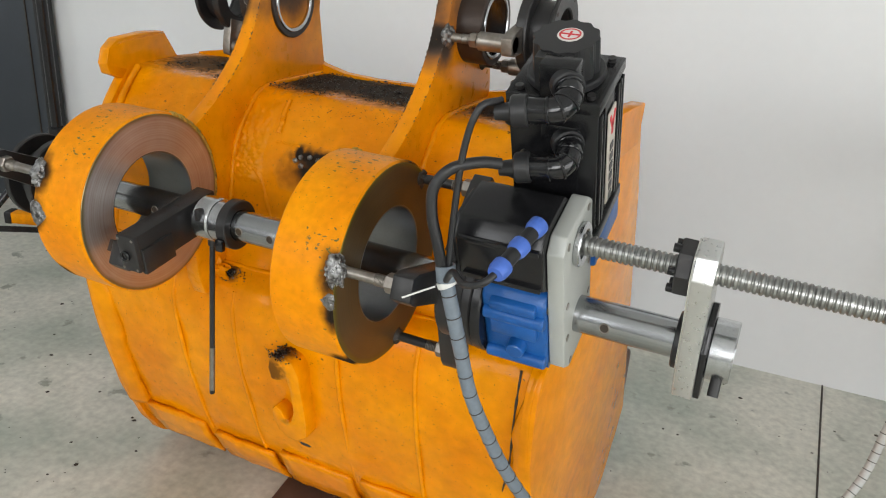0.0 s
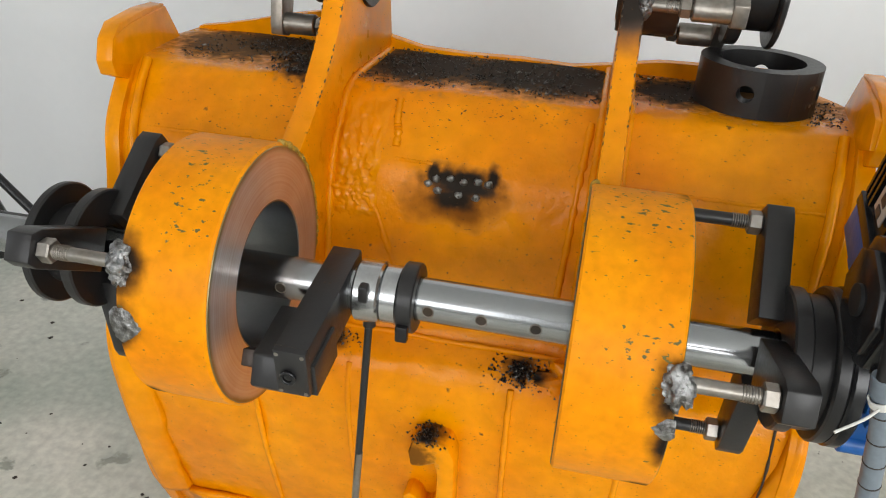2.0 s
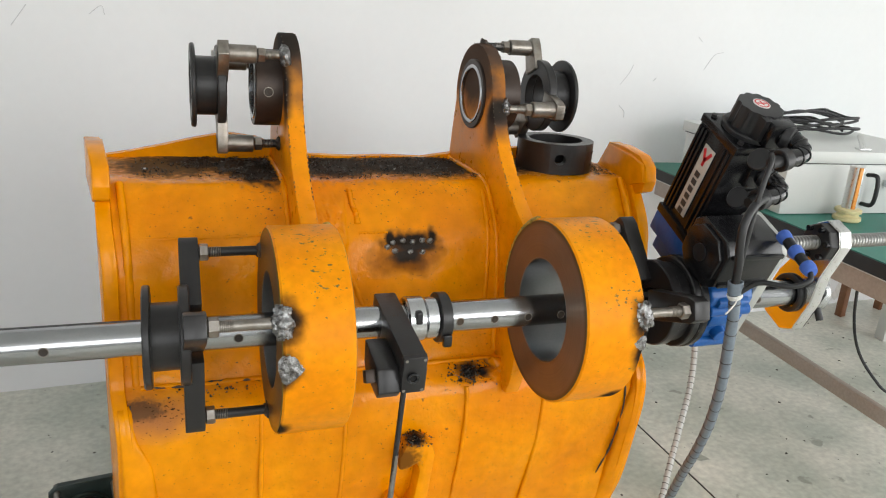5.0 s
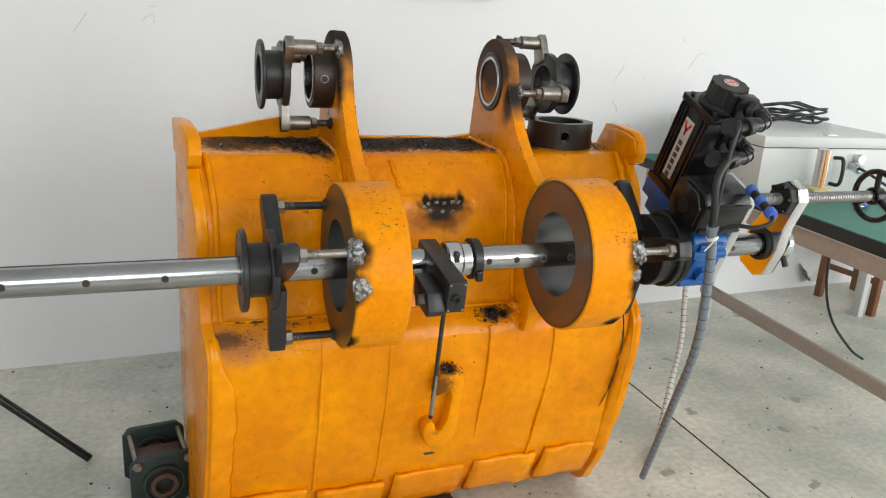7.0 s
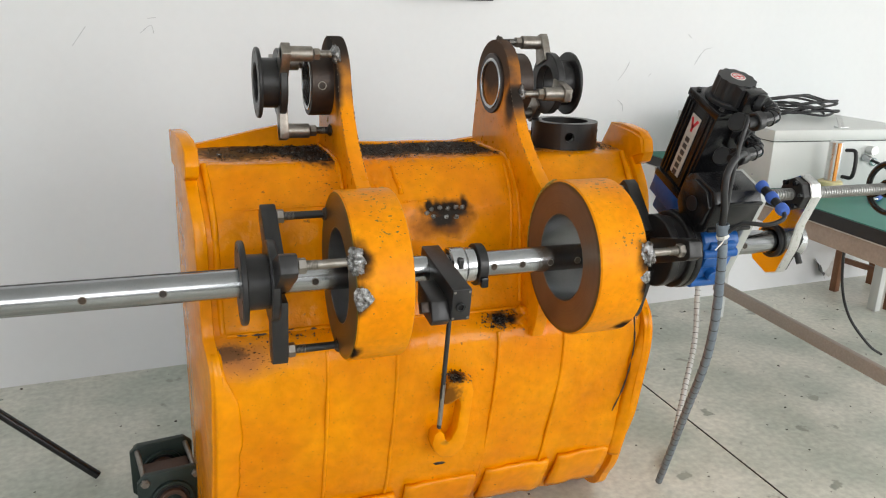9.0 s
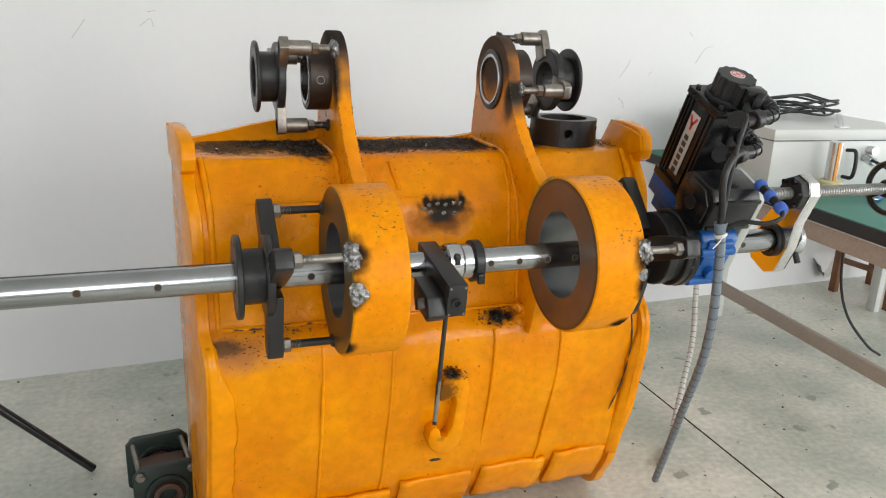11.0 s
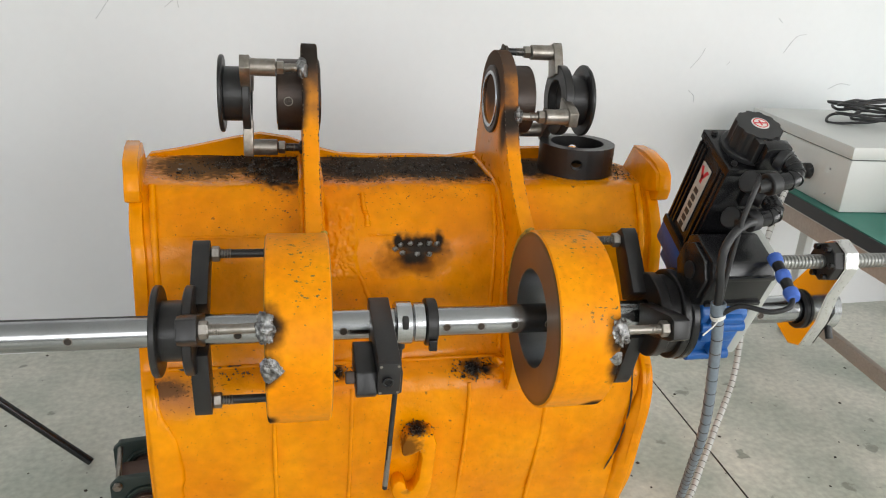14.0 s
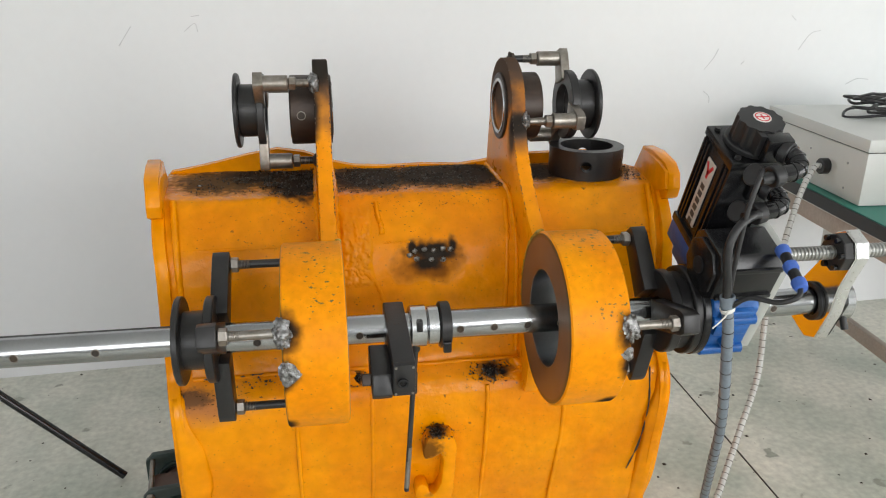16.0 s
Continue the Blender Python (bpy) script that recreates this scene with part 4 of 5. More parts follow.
def build_mount(name, s, x_face, label, angles, r_stud, arm_mat, x_arm, disc_r, centre, hubs, arm_w=0.05, stud_mat=zinc, arm_from=0.04, nut_r=0.016, sleeve=0.0):
    """A bearing mount on three studs: s is the side it stands on, x_face the face that the studs are welded to."""
    y0, z0 = centre
    mount = empty(name, pose(0, y0, z0), label, "bearing mount", "bearing mounts")
    half = 0.011 if sleeve else 0.017
    hub = None
    for k, (a, b, ro, ri) in enumerate(hubs):
        bm = bmesh.new()
        ring(bm, (a, 0, 0), (b, 0, 0), ro, ri, 56, 0.0025)
        h = part(("outer_flange", "hub_barrel", "inner_flange")[k], bm, blackened, mount)
        hub = hub or h
    # dark discs on the flange, painted as the shade of bolt holes
    for k in range(8):
        a = 2 * math.pi * k / 8 + 0.2
        xo = min(hubs[0][0], hubs[0][1]) if s < 0 else max(hubs[0][0], hubs[0][1])
        rr = hubs[0][2] - 0.012
        bm = bmesh.new()
        cyl(bm, (xo - 0.0006 * s * -1, rr * math.cos(a), rr * math.sin(a)), (xo - s * 0.004, rr * math.cos(a), rr * math.sin(a)), 0.0042, 12)
        part("bolt_hole_shade", bm, soot_and_shade, hub, "dark disc painted as a bolt hole's shade")
    for n, ang in enumerate(angles):
        c, sn = math.cos(radians(ang)), math.sin(radians(ang))
        m = pose(0, 0, 0, ang, 0, 0)
        bm = bmesh.new()
        w = arm_w
        pts = [(arm_from, -w * 0.62), (r_stud + 0.004, -w * 0.5), (r_stud + 0.022, -w * 0.36), (r_stud + 0.022, w * 0.36), (r_stud + 0.004, w * 0.5), (arm_from, w * 0.62)]
        prism(bm, pts, x_arm - half, x_arm + half)
        for v in bm.verts:
            v.co = m @ v.co
        arm = part("arm", bm, arm_mat, mount, "", 40, 0.002)
        y, z = r_stud * c, r_stud * sn
        toward = -s
        xa = x_arm + toward * half
        if sleeve:
            bm = bmesh.new()
            cyl(bm, (xa - toward * 0.022, y, z), (xa + toward * sleeve, y, z), 0.0185, 24, None, 0.002)
            part("arm_boss", bm, arm_mat, arm, "pale round boss of the arm")
            xa = xa + toward * sleeve
        bm = bmesh.new()
        cyl(bm, (xa - toward * 0.03, y, z), (x_face, y, z), 0.0088, 20)
        stud = part("stud", bm, stud_mat if n == 0 else blackened, arm, "steel stud", 40)
        bm = bmesh.new()
        for q in range(7):
            x = xa + toward * (0.02 + 0.003 * q)
            ring(bm, (x, y, z), (x + 0.0015, y, z), 0.0100, 0.008, 18, 0.0006)
        part("thread", bm, stud_mat, stud)
        bm = bmesh.new()
        hexnut(bm, (xa + toward * 0.001, y, z), (xa + toward * 0.018, y, z), nut_r)
        part("nut", bm, zinc, arm, "hexagonal nut", 30)
        bm = bmesh.new()
        rad, tan = Vector((0, c, sn)), Vector((0, -sn, c))
        if n == 0 and not sleeve:
            lump(bm, Vector((x_face + toward * 0.001, 0, 0)) + rad * 0.179, (toward * 0.017, 0, 0), rad * 0.013, tan * 0.025, ang, 0.4)
        else:
            k = 1.25 if n == 0 else 1.0
            lump(bm, Vector((x_face + toward * 0.001, 0, 0)) + rad * r_stud, (toward * 0.010 * k, 0, 0), rad * 0.015 * k, tan * 0.018 * k, ang, 0.35, 3)
        part("weld", bm, weld if n == 0 else soot_and_shade, stud, "bright lumpy weld" if n == 0 else "dark weld", 60)
        if n == 0 and not sleeve:
            # bare ground patch lower on the rim
            bm = bmesh.new()
            t = radians(ang + (24 if s < 0 else 17))
            k = 1.0 if s < 0 else 0.6
            rad, tan = Vector((0, math.cos(t), math.sin(t))), Vector((0, -math.sin(t), math.cos(t)))
            lump(bm, Vector((x_face + toward * 0.014 * k, 0, 0)) + rad * 0.1825, (toward * 0.021 * k, 0, 0), rad * 0.0035, tan * 0.036 * k, ang + 5, 0.22, 4, 0.85)
            for w in bm.verts:
                r, bend = w.co.dot(rad), w.co.dot(tan) / 0.183
                w.co = Vector((w.co.x, 0, 0)) + r * (math.cos(bend) * rad + math.sin(bend) * tan)
            part("bare_patch", bm, weld, stud, "bare silvery weld patch", 60)
    return mount


build_mount("bearing_mount", -1, -0.345, "black three-arm bearing mount bolted to the boss by studs", (153, 38, 275), 0.168, blackened, -0.474, 0.09, (0, BAR_Z),
            ((-0.553, -0.540, 0.088, 0.032), (-0.542, -0.492, 0.058, 0.032), (-0.496, -0.478, 0.086, 0.032)))
build_mount("bearing_mount", 1, 0.309, "black three-arm bearing mount between boss and gearbox", (163, 50, 285), 0.168, blackened, 0.428, 0.09, (0, BAR_Z),
            ((0.486, 0.503, 0.096, 0.032), (0.46, 0.488, 0.084, 0.032), (0.440, 0.462, 0.090, 0.032)))
EYE_C = (0.475, 1.320)
build_mount("upper_bearing_mount", -1, -0.268, "black flanged hub on pale arms beside one ear of the bucket", (141, 256, 20), 0.122, zinc, -0.390, 0.088, EYE_C,
            ((-0.452, -0.442, 0.088, 0.05), (-0.443, -0.398, 0.062, 0.05), (-0.400, -0.382, 0.086, 0.05)), 0.046, zinc, 0.06, 0.0155, 0.055)
build_mount("upper_bearing_mount", 1, 0.229, "black flanged hub on pale arms beside the other ear", (189, 69, 309), 0.118, zinc, 0.362, 0.088, EYE_C,
            ((0.424, 0.434, 0.088, 0.05), (0.377, 0.425, 0.062, 0.05), (0.357, 0.379, 0.086, 0.05)), 0.046, zinc, 0.06, 0.0155, 0.055)


def build_bush():
    bush = empty("loose_bush", pose(0.430, 0.474, 1.1405), "loose black steel bush ring lying on the bucket top", "bush ring")
    bm = bmesh.new()
    H, RO, RI, HOLE, CELL = 0.074, 0.096, 0.068, 0.0135, 15

    def at(r, a, z):
        return bm.verts.new((r * math.cos(radians(a)), r * math.sin(radians(a)), z))

    def face(*v):
        bm.faces.new(v)

    angles = (78, 160, 252, 338)
    for q, a0 in enumerate(angles):
        # a stretch of plain wall up to the next hole
        nxt = angles[(q + 1) % 4] + (360 if q == 3 else 0)
        steps = [a0 + CELL + (nxt - a0 - 2 * CELL) * k / 12 for k in range(13)]
        cols = [(at(RO, a, 0), at(RO, a, H), at(RI, a, H), at(RI, a, 0)) for a in steps]
        for p, r in zip(cols, cols[1:]):
            for k in range(4):
                j = (k + 1) % 4
                face(p[k], r[k], r[j], p[j])
        # a stretch with a hole drilled through
        loops = []
        N = 32
        for R in (RO, RI):
            hole, edge = [], []
            for k in range(N):
                t = 2 * math.pi * (k + 0.0) / N
                dx, dz = math.cos(t), math.sin(t)
                hole.append(at(R, a0 + math.degrees(HOLE * dx / R), H / 2 + HOLE * dz))
                f = 1 / max(abs(dx), abs(dz))
                edge.append(at(R, a0 + CELL * dx * f, H / 2 + H / 2 * dz * f))
            loops.append((hole, edge))
        for k in range(N):
            j = (k + 1) % N
            for hole, edge in loops:
                face(hole[k], hole[j], edge[j], edge[k])
            face(loops[0][0][k], loops[0][0][j], loops[1][0][j], loops[1][0][k])
            if k in range(4, 12) or k in range(20, 28):
                face(loops[0][1][k], loops[0][1][j], loops[1][1][j], loops[1][1][k])
    bmesh.ops.remove_doubles(bm, verts=bm.verts, dist=0.0002)
    body = part("ring_body", bm, blackened, bush, "", 35)
    bm = bmesh.new()
    for k in range(5):
        z = 0.007 + 0.015 * k
        box(bm, (RO - 0.0008, 0, z), (0.003, 0.0016, 0.015), pose(0, 0, 0, 0, 0, -64))
    part("split_line", bm, soot_and_shade, body, "thin dark split line")
    # dark blocks stand in for slots, their shade being plain colour
    for z in (0.022, 0.050):
        bm = bmesh.new()
        box(bm, (RO - 0.001, 0, z), (0.004, 0.020, 0.007), pose(0, 0, 0, 0, 0, -40))
        slot = part("screw_slot_shade", bm, soot_and_shade, body, "dark block painted as a screw slot's shade", 40, 0.001)
        bm = bmesh.new()
        cyl(bm, Vector((RO * math.cos(radians(-40)), RO * math.sin(radians(-40)), z)) * 1.0, Vector((RO * 1.012 * math.cos(radians(-40)), RO * 1.012 * math.sin(radians(-40)), z)), 0.003, 12)
        part("screw_head", bm, zinc, slot)


build_bush()

# ---- feed and drive unit ----
U = Vector((0, -0.400, 0.916))    # from the bar towards the feed screw
V = Vector((0, 0.916, 0.400))
SCREW = 0.152


def uv(x, u, v):
    return Vector((x, 0, BAR_Z)) + u * U + v * V


def uv_plate(bm, pts, x0, x1):
    p = [bm.verts.new(uv(x0, u, v)) for u, v in pts]
    q = [bm.verts.new(uv(x1, u, v)) for u, v in pts]
    bm.faces.new(p)
    bm.faces.new(q[::-1])
    for i in range(len(pts)):
        j = (i + 1) % len(pts)
        bm.faces.new((p[i], q[i], q[j], p[j]))


def oct_plate(u0, u1, w, c):
    return [(u0 + c, -w), (u1 - c, -w), (u1, -w + c), (u1, w - c), (u1 - c, w), (u0 + c, w), (u0, w - c), (u0, -w + c)]


def build_drive():
    d = empty("drive_unit", pose(0, 0, 0), "servo motor with black and blue gearboxes on a grey plate", "drive unit")
    bm = bmesh.new()
    uv_plate(bm, oct_plate(-0.082, 0.203, 0.066, 0.02), 0.624, 0.650)
    plate = part("mounting_plate", bm, grey_cast, d, "grey painted mounting plate", 40, 0.003)
    bm = bmesh.new()
    ring(bm, uv(0.650, SCREW, 0), uv(0.660, SCREW, 0), 0.034, 0.022, 40)
    part("screw_bearing", bm, steel, plate)
    for u, v in ((-0.07, 0.04), (-0.07, -0.04), (0.0, 0.054), (0.0, -0.054), (0.07, 0.052), (0.07, -0.052), (0.185, 0.045), (0.185, -0.045)):
        bm = bmesh.new()
        cyl(bm, uv(0.649, u, v), uv(0.6514, u, v), 0.006, 14)
        part("bolt", bm, zinc, plate)
    # blue gearbox round the bar
    bm = bmesh.new()
    uv_plate(bm, oct_plate(-0.080, 0.088, 0.074, 0.016), 0.520, 0.623)
    gb = part("blue_gearbox", bm, blue, d, "blue cast gearbox", 40, 0.006)
    for u, v, w, h in ((0.018, -0.072, 0.03, 0.012), (0.064, -0.071, 0.016, 0.012)):
        bm = bmesh.new()
        uv_plate(bm, [(u - w / 2, v - h), (u + w / 2, v - h), (u + w / 2 + 0.006, v + 0.01), (u - w / 2 - 0.006, v + 0.01)], 0.535, 0.61)
        part("rib", bm, blue, gb, "", 40, 0.004)
    bm = bmesh.new()
    cyl(bm, uv(0.576, -0.022, -0.07), uv(0.576, -0.022, -0.092), 0.016, 24, 0.0145, 0.002)
    part("plug_boss", bm, blue, gb, "round cast boss")
    for u in (-0.05, 0.042):
        bm = bmesh.new()
        cyl(bm, uv(0.524, u, -0.074), uv(0.622, u, -0.074), 0.0125, 20, None, 0.002)
        part("round_rib", bm, blue, gb)
    for u, v in ((-0.066, -0.06), (0.062, -0.06), (-0.066, 0.055)):
        bm = bmesh.new()
        cyl(bm, uv(0.512, u, v), uv(0.623, u, v), 0.009, 16)
        b = part("tie_bolt", bm, blue, gb)
        bm = bmesh.new()
        cyl(bm, uv(0.620, u, v), uv(0.6235, u, v), 0.0075, 16)
        cyl(bm, uv(0.506, u, v), uv(0.513, u, v), 0.008, 16)
        part("bolt_head", bm, zinc, b)
    bm = bmesh.new()
    ring(bm, (0.503, 0, BAR_Z), (0.521, 0, BAR_Z), 0.098, 0.032, 56, 0.003)
    part("flange_disc", bm, black_paint, d, "black flange disc")
    # black gear housing above, with grooves
    bm = bmesh.new()
    uv_plate(bm, [(u, v - 0.018) for u, v in oct_plate(0.096, 0.216, 0.062, 0.022)], 0.492, 0.623)
    hs = part("gear_housing", bm, black_paint, d, "black finned gear housing", 40, 0.004)
    bm = bmesh.new()
    uv_plate(bm, [(u, v - 0.018) for u, v in oct_plate(0.104, 0.208, 0.054, 0.028)], 0.483, 0.4935)
    part("end_cover", bm, black_paint, hs, "", 40, 0.002)
    for u in (0.118, 0.19):
        bm = bmesh.new()
        uv_plate(bm, [(u, -0.085), (u + 0.009, -0.085), (u + 0.009, -0.078), (u, -0.078)], 0.50, 0.62)
        part("fin", bm, black_paint, hs, "", 40, 0.001)
    bm = bmesh.new()
    cyl(bm, uv(0.479, 0.156, -0.018), uv(0.484, 0.156, -0.018), 0.018, 24)
    part("bearing_cap", bm, rubber, hs)
    # motor, leaning to the front
    M = Matrix.Translation((0.590, 0.072, 1.103)) @ pose(0, 0, 0, 23.6, 0, 0)
    bm = bmesh.new()
    box(bm, (0, 0, -0.035), (0.136, 0.13, 0.05), M)
    box(bm, (0, 0, -0.075), (0.10, 0.10, 0.06), M)
    part("motor_flange", bm, blue, d, "blue motor adaptor flange", 40, 0.004)
    bm = bmesh.new()
    box(bm, (0, 0, 0.125), (0.128, 0.122, 0.232), M)
    motor = part("motor_body", bm, black_paint, d, "black finned servo motor", 40, 0.0015)
    bm = bmesh.new()
    box(bm, (0, 0, 0.0), (0.138, 0.132, 0.02), M)
    part("front_flange", bm, black_paint, motor, "", 40, 0.0015)
    bm = bmesh.new()
    box(bm, (0, 0, 0.232), (0.134, 0.128, 0.018), M)
    part("rear_flange", bm, black_paint, motor, "", 40, 0.0015)
    for sx in (-1, 1):
        for y in (-0.05, -0.036, 0.032, 0.044, 0.055):
            bm = bmesh.new()
            box(bm, (sx * 0.0655, y, 0.118), (0.005, 0.006, 0.2), M)
            part("fin", bm, black_paint, motor, "", 40, 0.001)
    for sx in (-1, 1):
        for sy in (-1, 1):
            bm = bmesh.new()
            cyl(bm, M @ Vector((sx * 0.051, sy * 0.049, 0.238)), M @ Vector((sx * 0.051, sy * 0.049, 0.247)), 0.006, 12)
            part("corner_bolt", bm, blackened, motor)
    bm = bmesh.new()
    cyl(bm, M @ Vector((0, 0, 0.24)), M @ Vector((0, 0, 0.252)), 0.055, 40, None, 0.002)
    seg = 48
    top, bot = [], []
    for i in range(seg):
        a = 2 * math.pi * i / seg
        r = 0.0468 if i % 4 < 2 else 0.0435
        bot.append(bm.verts.new(M @ Vector((r * math.cos(a), r * math.sin(a), 0.25))))
        top.append(bm.verts.new(M @ Vector((r * math.cos(a) * 0.98, r * math.sin(a) * 0.98, 0.300))))
    bm.faces.new(top)
    bm.faces.new(bot[::-1])
    for i in range(seg):
        j = (i + 1) % seg
        bm.faces.new((bot[i], bot[j], top[j], top[i]))
    box(bm, (0.0, -0.042, 0.275), (0.05, 0.03, 0.045), M)
    cap = part("encoder_cap", bm, rubber, motor, "ribbed black encoder cap", 20)
    bm = bmesh.new()
    cyl(bm, M @ Vector((0.004, 0.004, 0.300)), M @ Vector((0.004, 0.004, 0.3012)), 0.0175, 32)
    st = part("sticker", bm, white_label, cap, "round white warning sticker with a red sign")
    bm = bmesh.new()
    ring(bm, M @ Vector((0.004, 0.004, 0.3012)), M @ Vector((0.004, 0.004, 0.3018)), 0.015, 0.0125, 32, 0.0002)
    box(bm, (0.004, 0.004, 0.3015), (0.026, 0.003, 0.0006), M @ pose(0, 0, 0, 0, 0, 0))
    box(bm, (0.004, 0.004, 0.3016), (0.003, 0.016, 0.0006), M @ pose(0.0, 0.0, 0))
    part("red_sign", bm, red_label, st, "red print")
    # label plates on both sides: a red mark and dark bars in place of the maker's name
    for sx in (-1, 1):
        bm = bmesh.new()
        box(bm, (sx * 0.0668, 0.0, 0.115), (0.0025, 0.036, 0.165), M)
        lab = part("maker_label", bm, orange_lit_label, motor, "long white maker's label", 40, 0.001)
        bm = bmesh.new()
        for dy, rot in ((-0.006, 28), (0.006, -28)):
            box(bm, (0, 0, 0), (0.0012, 0.007, 0.026), M @ pose(sx * 0.0684, dy, 0.178, rot, 0, 0))
        box(bm, (sx * 0.0684, 0, 0.165), (0.0012, 0.007, 0.02), M)
        part("red_mark", bm, red_label, lab, "red forked mark")
        bm = bmesh.new()
        for k in range(6):
            z = 0.136 - k * 0.0185
            box(bm, (sx * 0.0684, 0, z - 0.003), (0.0012, 0.015, 0.0125), M)
        part("print_bars", bm, black_print, lab, "dark print bars")
    # two elbow plugs in front of the motor
    for zc, k in ((0.272, 0), (0.180, 1)):
        a = M @ Vector((0.012, -0.052, zc))
        b = M @ Vector((0.034, -0.088, zc + 0.002))
        c = M @ Vector((0.030, -0.118, zc - 0.006))
        e = M @ Vector((-0.012, -0.128, zc - 0.010))
        bm = bmesh.new()
        box(bm, (0.012, -0.058, zc), (0.052, 0.03, 0.052), M)
        plug = part("plug_socket", bm, black_paint, motor, "square black socket", 40, 0.003)
        bm = bmesh.new()
        tube(bm, [a, b, c, e], 0.0175, 18, 8)
        part("elbow", bm, gloss_black, plug, "glossy black elbow plug", 60)
        bend = spline([a, b, c, e], 8)
        for q in (7, 10, 13, 16, 19):
            bm = bmesh.new()
            dv = (bend[q + 1] - bend[q - 1]).normalized()
            ring(bm, bend[q] - dv * 0.002, bend[q] + dv * 0.002, 0.0192, 0.015, 24, 0.0008)
            part("elbow_rib", bm, gloss_black, plug)
        bm = bmesh.new()
        dv = (b - a).normalized()
        ring(bm, a + dv * 0.018, a + dv * 0.036, 0.0225, 0.013, 28)
        part("lock_ring", bm, rubber, plug, "ribbed lock ring")
        bm = bmesh.new()
        dv = (e - c).normalized()
        ring(bm, e - dv * 0.004, e + dv * 0.018, 0.0215, 0.012, 28)
        part("lock_ring", bm, rubber, plug, "ribbed lock ring")
        bm = bmesh.new()
        cyl(bm, e + dv * 0.016, e + dv * 0.04, 0.013, 20, 0.010)
        part("gland", bm, rubber, plug)
        bm = bmesh.new()
        cap_at = M @ Vector((-0.034, -0.098, zc - 0.034))
        cyl(bm, cap_at, cap_at + Vector((-0.009, -0.003, 0.004)), 0.0225, 28, None, 0.002)
        tube(bm, [cap_at, cap_at + Vector((0.012, -0.004, 0.018)), M @ Vector((-0.004, -0.112, zc - 0.006))], 0.0025, 8, 6)
        part("dust_cap", bm, rubber, plug, "round black dust cap on its strap", 40)
    # blue inline connectors on a lead
    pts = [Vector((0.612, -0.156, 1.139)), Vector((0.606, -0.203, 1.121)), Vector((0.597, -0.242, 1.107))]
    a, b = pts[0], pts[2]
    dv = (b - a).normalized()
    bm = bmesh.new()
    cyl(bm, a, b, 0.0105, 18)
    con = part("inline_connector", bm, rubber, d, "black inline connector with blue rings")
    for f in (0.0, 0.5, 1.0):
        bm = bmesh.new()
        p = a.lerp(b, f)
        lathe(bm, p - dv * 0.011, p + dv * 0.011, [(0, 0.012), (0.002, 0.0140), (0.013, 0.0140), (0.02, 0.012), (0.022, 0.011)], 14)
        part("blue_ring", bm, blue_plastic, con, "blue plastic ring", 25)
    return d


build_drive()


NUT_PLATE = [(-0.088, -0.030), (-0.062, -0.058), (0.020, -0.058), (0.085, -0.042), (0.170, -0.042), (0.196, -0.020), (0.196, 0.020), (0.170, 0.042), (0.085, 0.042), (0.020, 0.058), (-0.062, 0.058), (-0.088, 0.030)]


def build_feed():
    f = empty("feed_screw", pose(0, 0, 0), "long bright threaded feed screw with nut plate", "feed screw")
    bm = bmesh.new()
    prof, x, L = [(0, 0.0125)], 0.0, 0.46
    while x < L - 0.01:
        prof += [(x + 0.001, 0.0153), (x + 0.0045, 0.0153), (x + 0.0058, 0.0130), (x + 0.0072, 0.0130)]
        x += 0.0082
    lathe(bm, uv(0.645, SCREW, 0), uv(1.105, SCREW, 0), prof + [(L, 0.0125)], 20)
    part("screw", bm, screw_steel, f, "", 20)
    bm = bmesh.new()
    uv_plate(bm, NUT_PLATE, 0.815, 0.844)
    pl = part("nut_plate", bm, alu, f, "aluminium nut plate", 40, 0.002)
    bm = bmesh.new()
    uv_plate(bm, [(0.05 + (u - 0.05) * 0.985, v * 0.965) for u, v in NUT_PLATE], 0.8128, 0.8152)
    part("milled_face", bm, polished, pl, "smooth reflecting milled face", 40)
    bm = bmesh.new()
    uv_plate(bm, oct_plate(-0.091, 0.072, 0.053, 0.03), 0.8442, 0.853)
    part("backing_plate", bm, black_paint, pl, "", 40, 0.001)
    bm = bmesh.new()
    cyl(bm, uv(0.792, SCREW, 0), uv(0.813, SCREW, 0), 0.042, 8, None, 0.002)
    fl = part("nut_flange", bm, blackened, pl, "dark screw nut flange", 30)
    for k in range(6):
        a = 2 * math.pi * k / 6
        bm = bmesh.new()
        cyl(bm, uv(0.783, SCREW + 0.033 * math.cos(a), 0.033 * math.sin(a)), uv(0.794, SCREW + 0.033 * math.cos(a), 0.033 * math.sin(a)), 0.0062, 12)
        part("cap_screw", bm, black_paint, fl)
    bm = bmesh.new()
    ring(bm, (0.803, 0, BAR_Z), (0.813, 0, BAR_Z), 0.044, 0.0325, 40)
    part("bar_seal", bm, rubber, pl)
    bm = bmesh.new()
    ring(bm, (0.853, 0, BAR_Z), (0.888, 0, BAR_Z), 0.047, 0.0325, 40)
    end = part("end_collar", bm, steel, f, "bright end collar")
    bm = bmesh.new()
    cyl(bm, (0.872, -0.03, BAR_Z - 0.030), (0.872, -0.045, BAR_Z - 0.055), 0.008, 14)
    part("set_screw", bm, blackened, end)
    return f


build_feed()


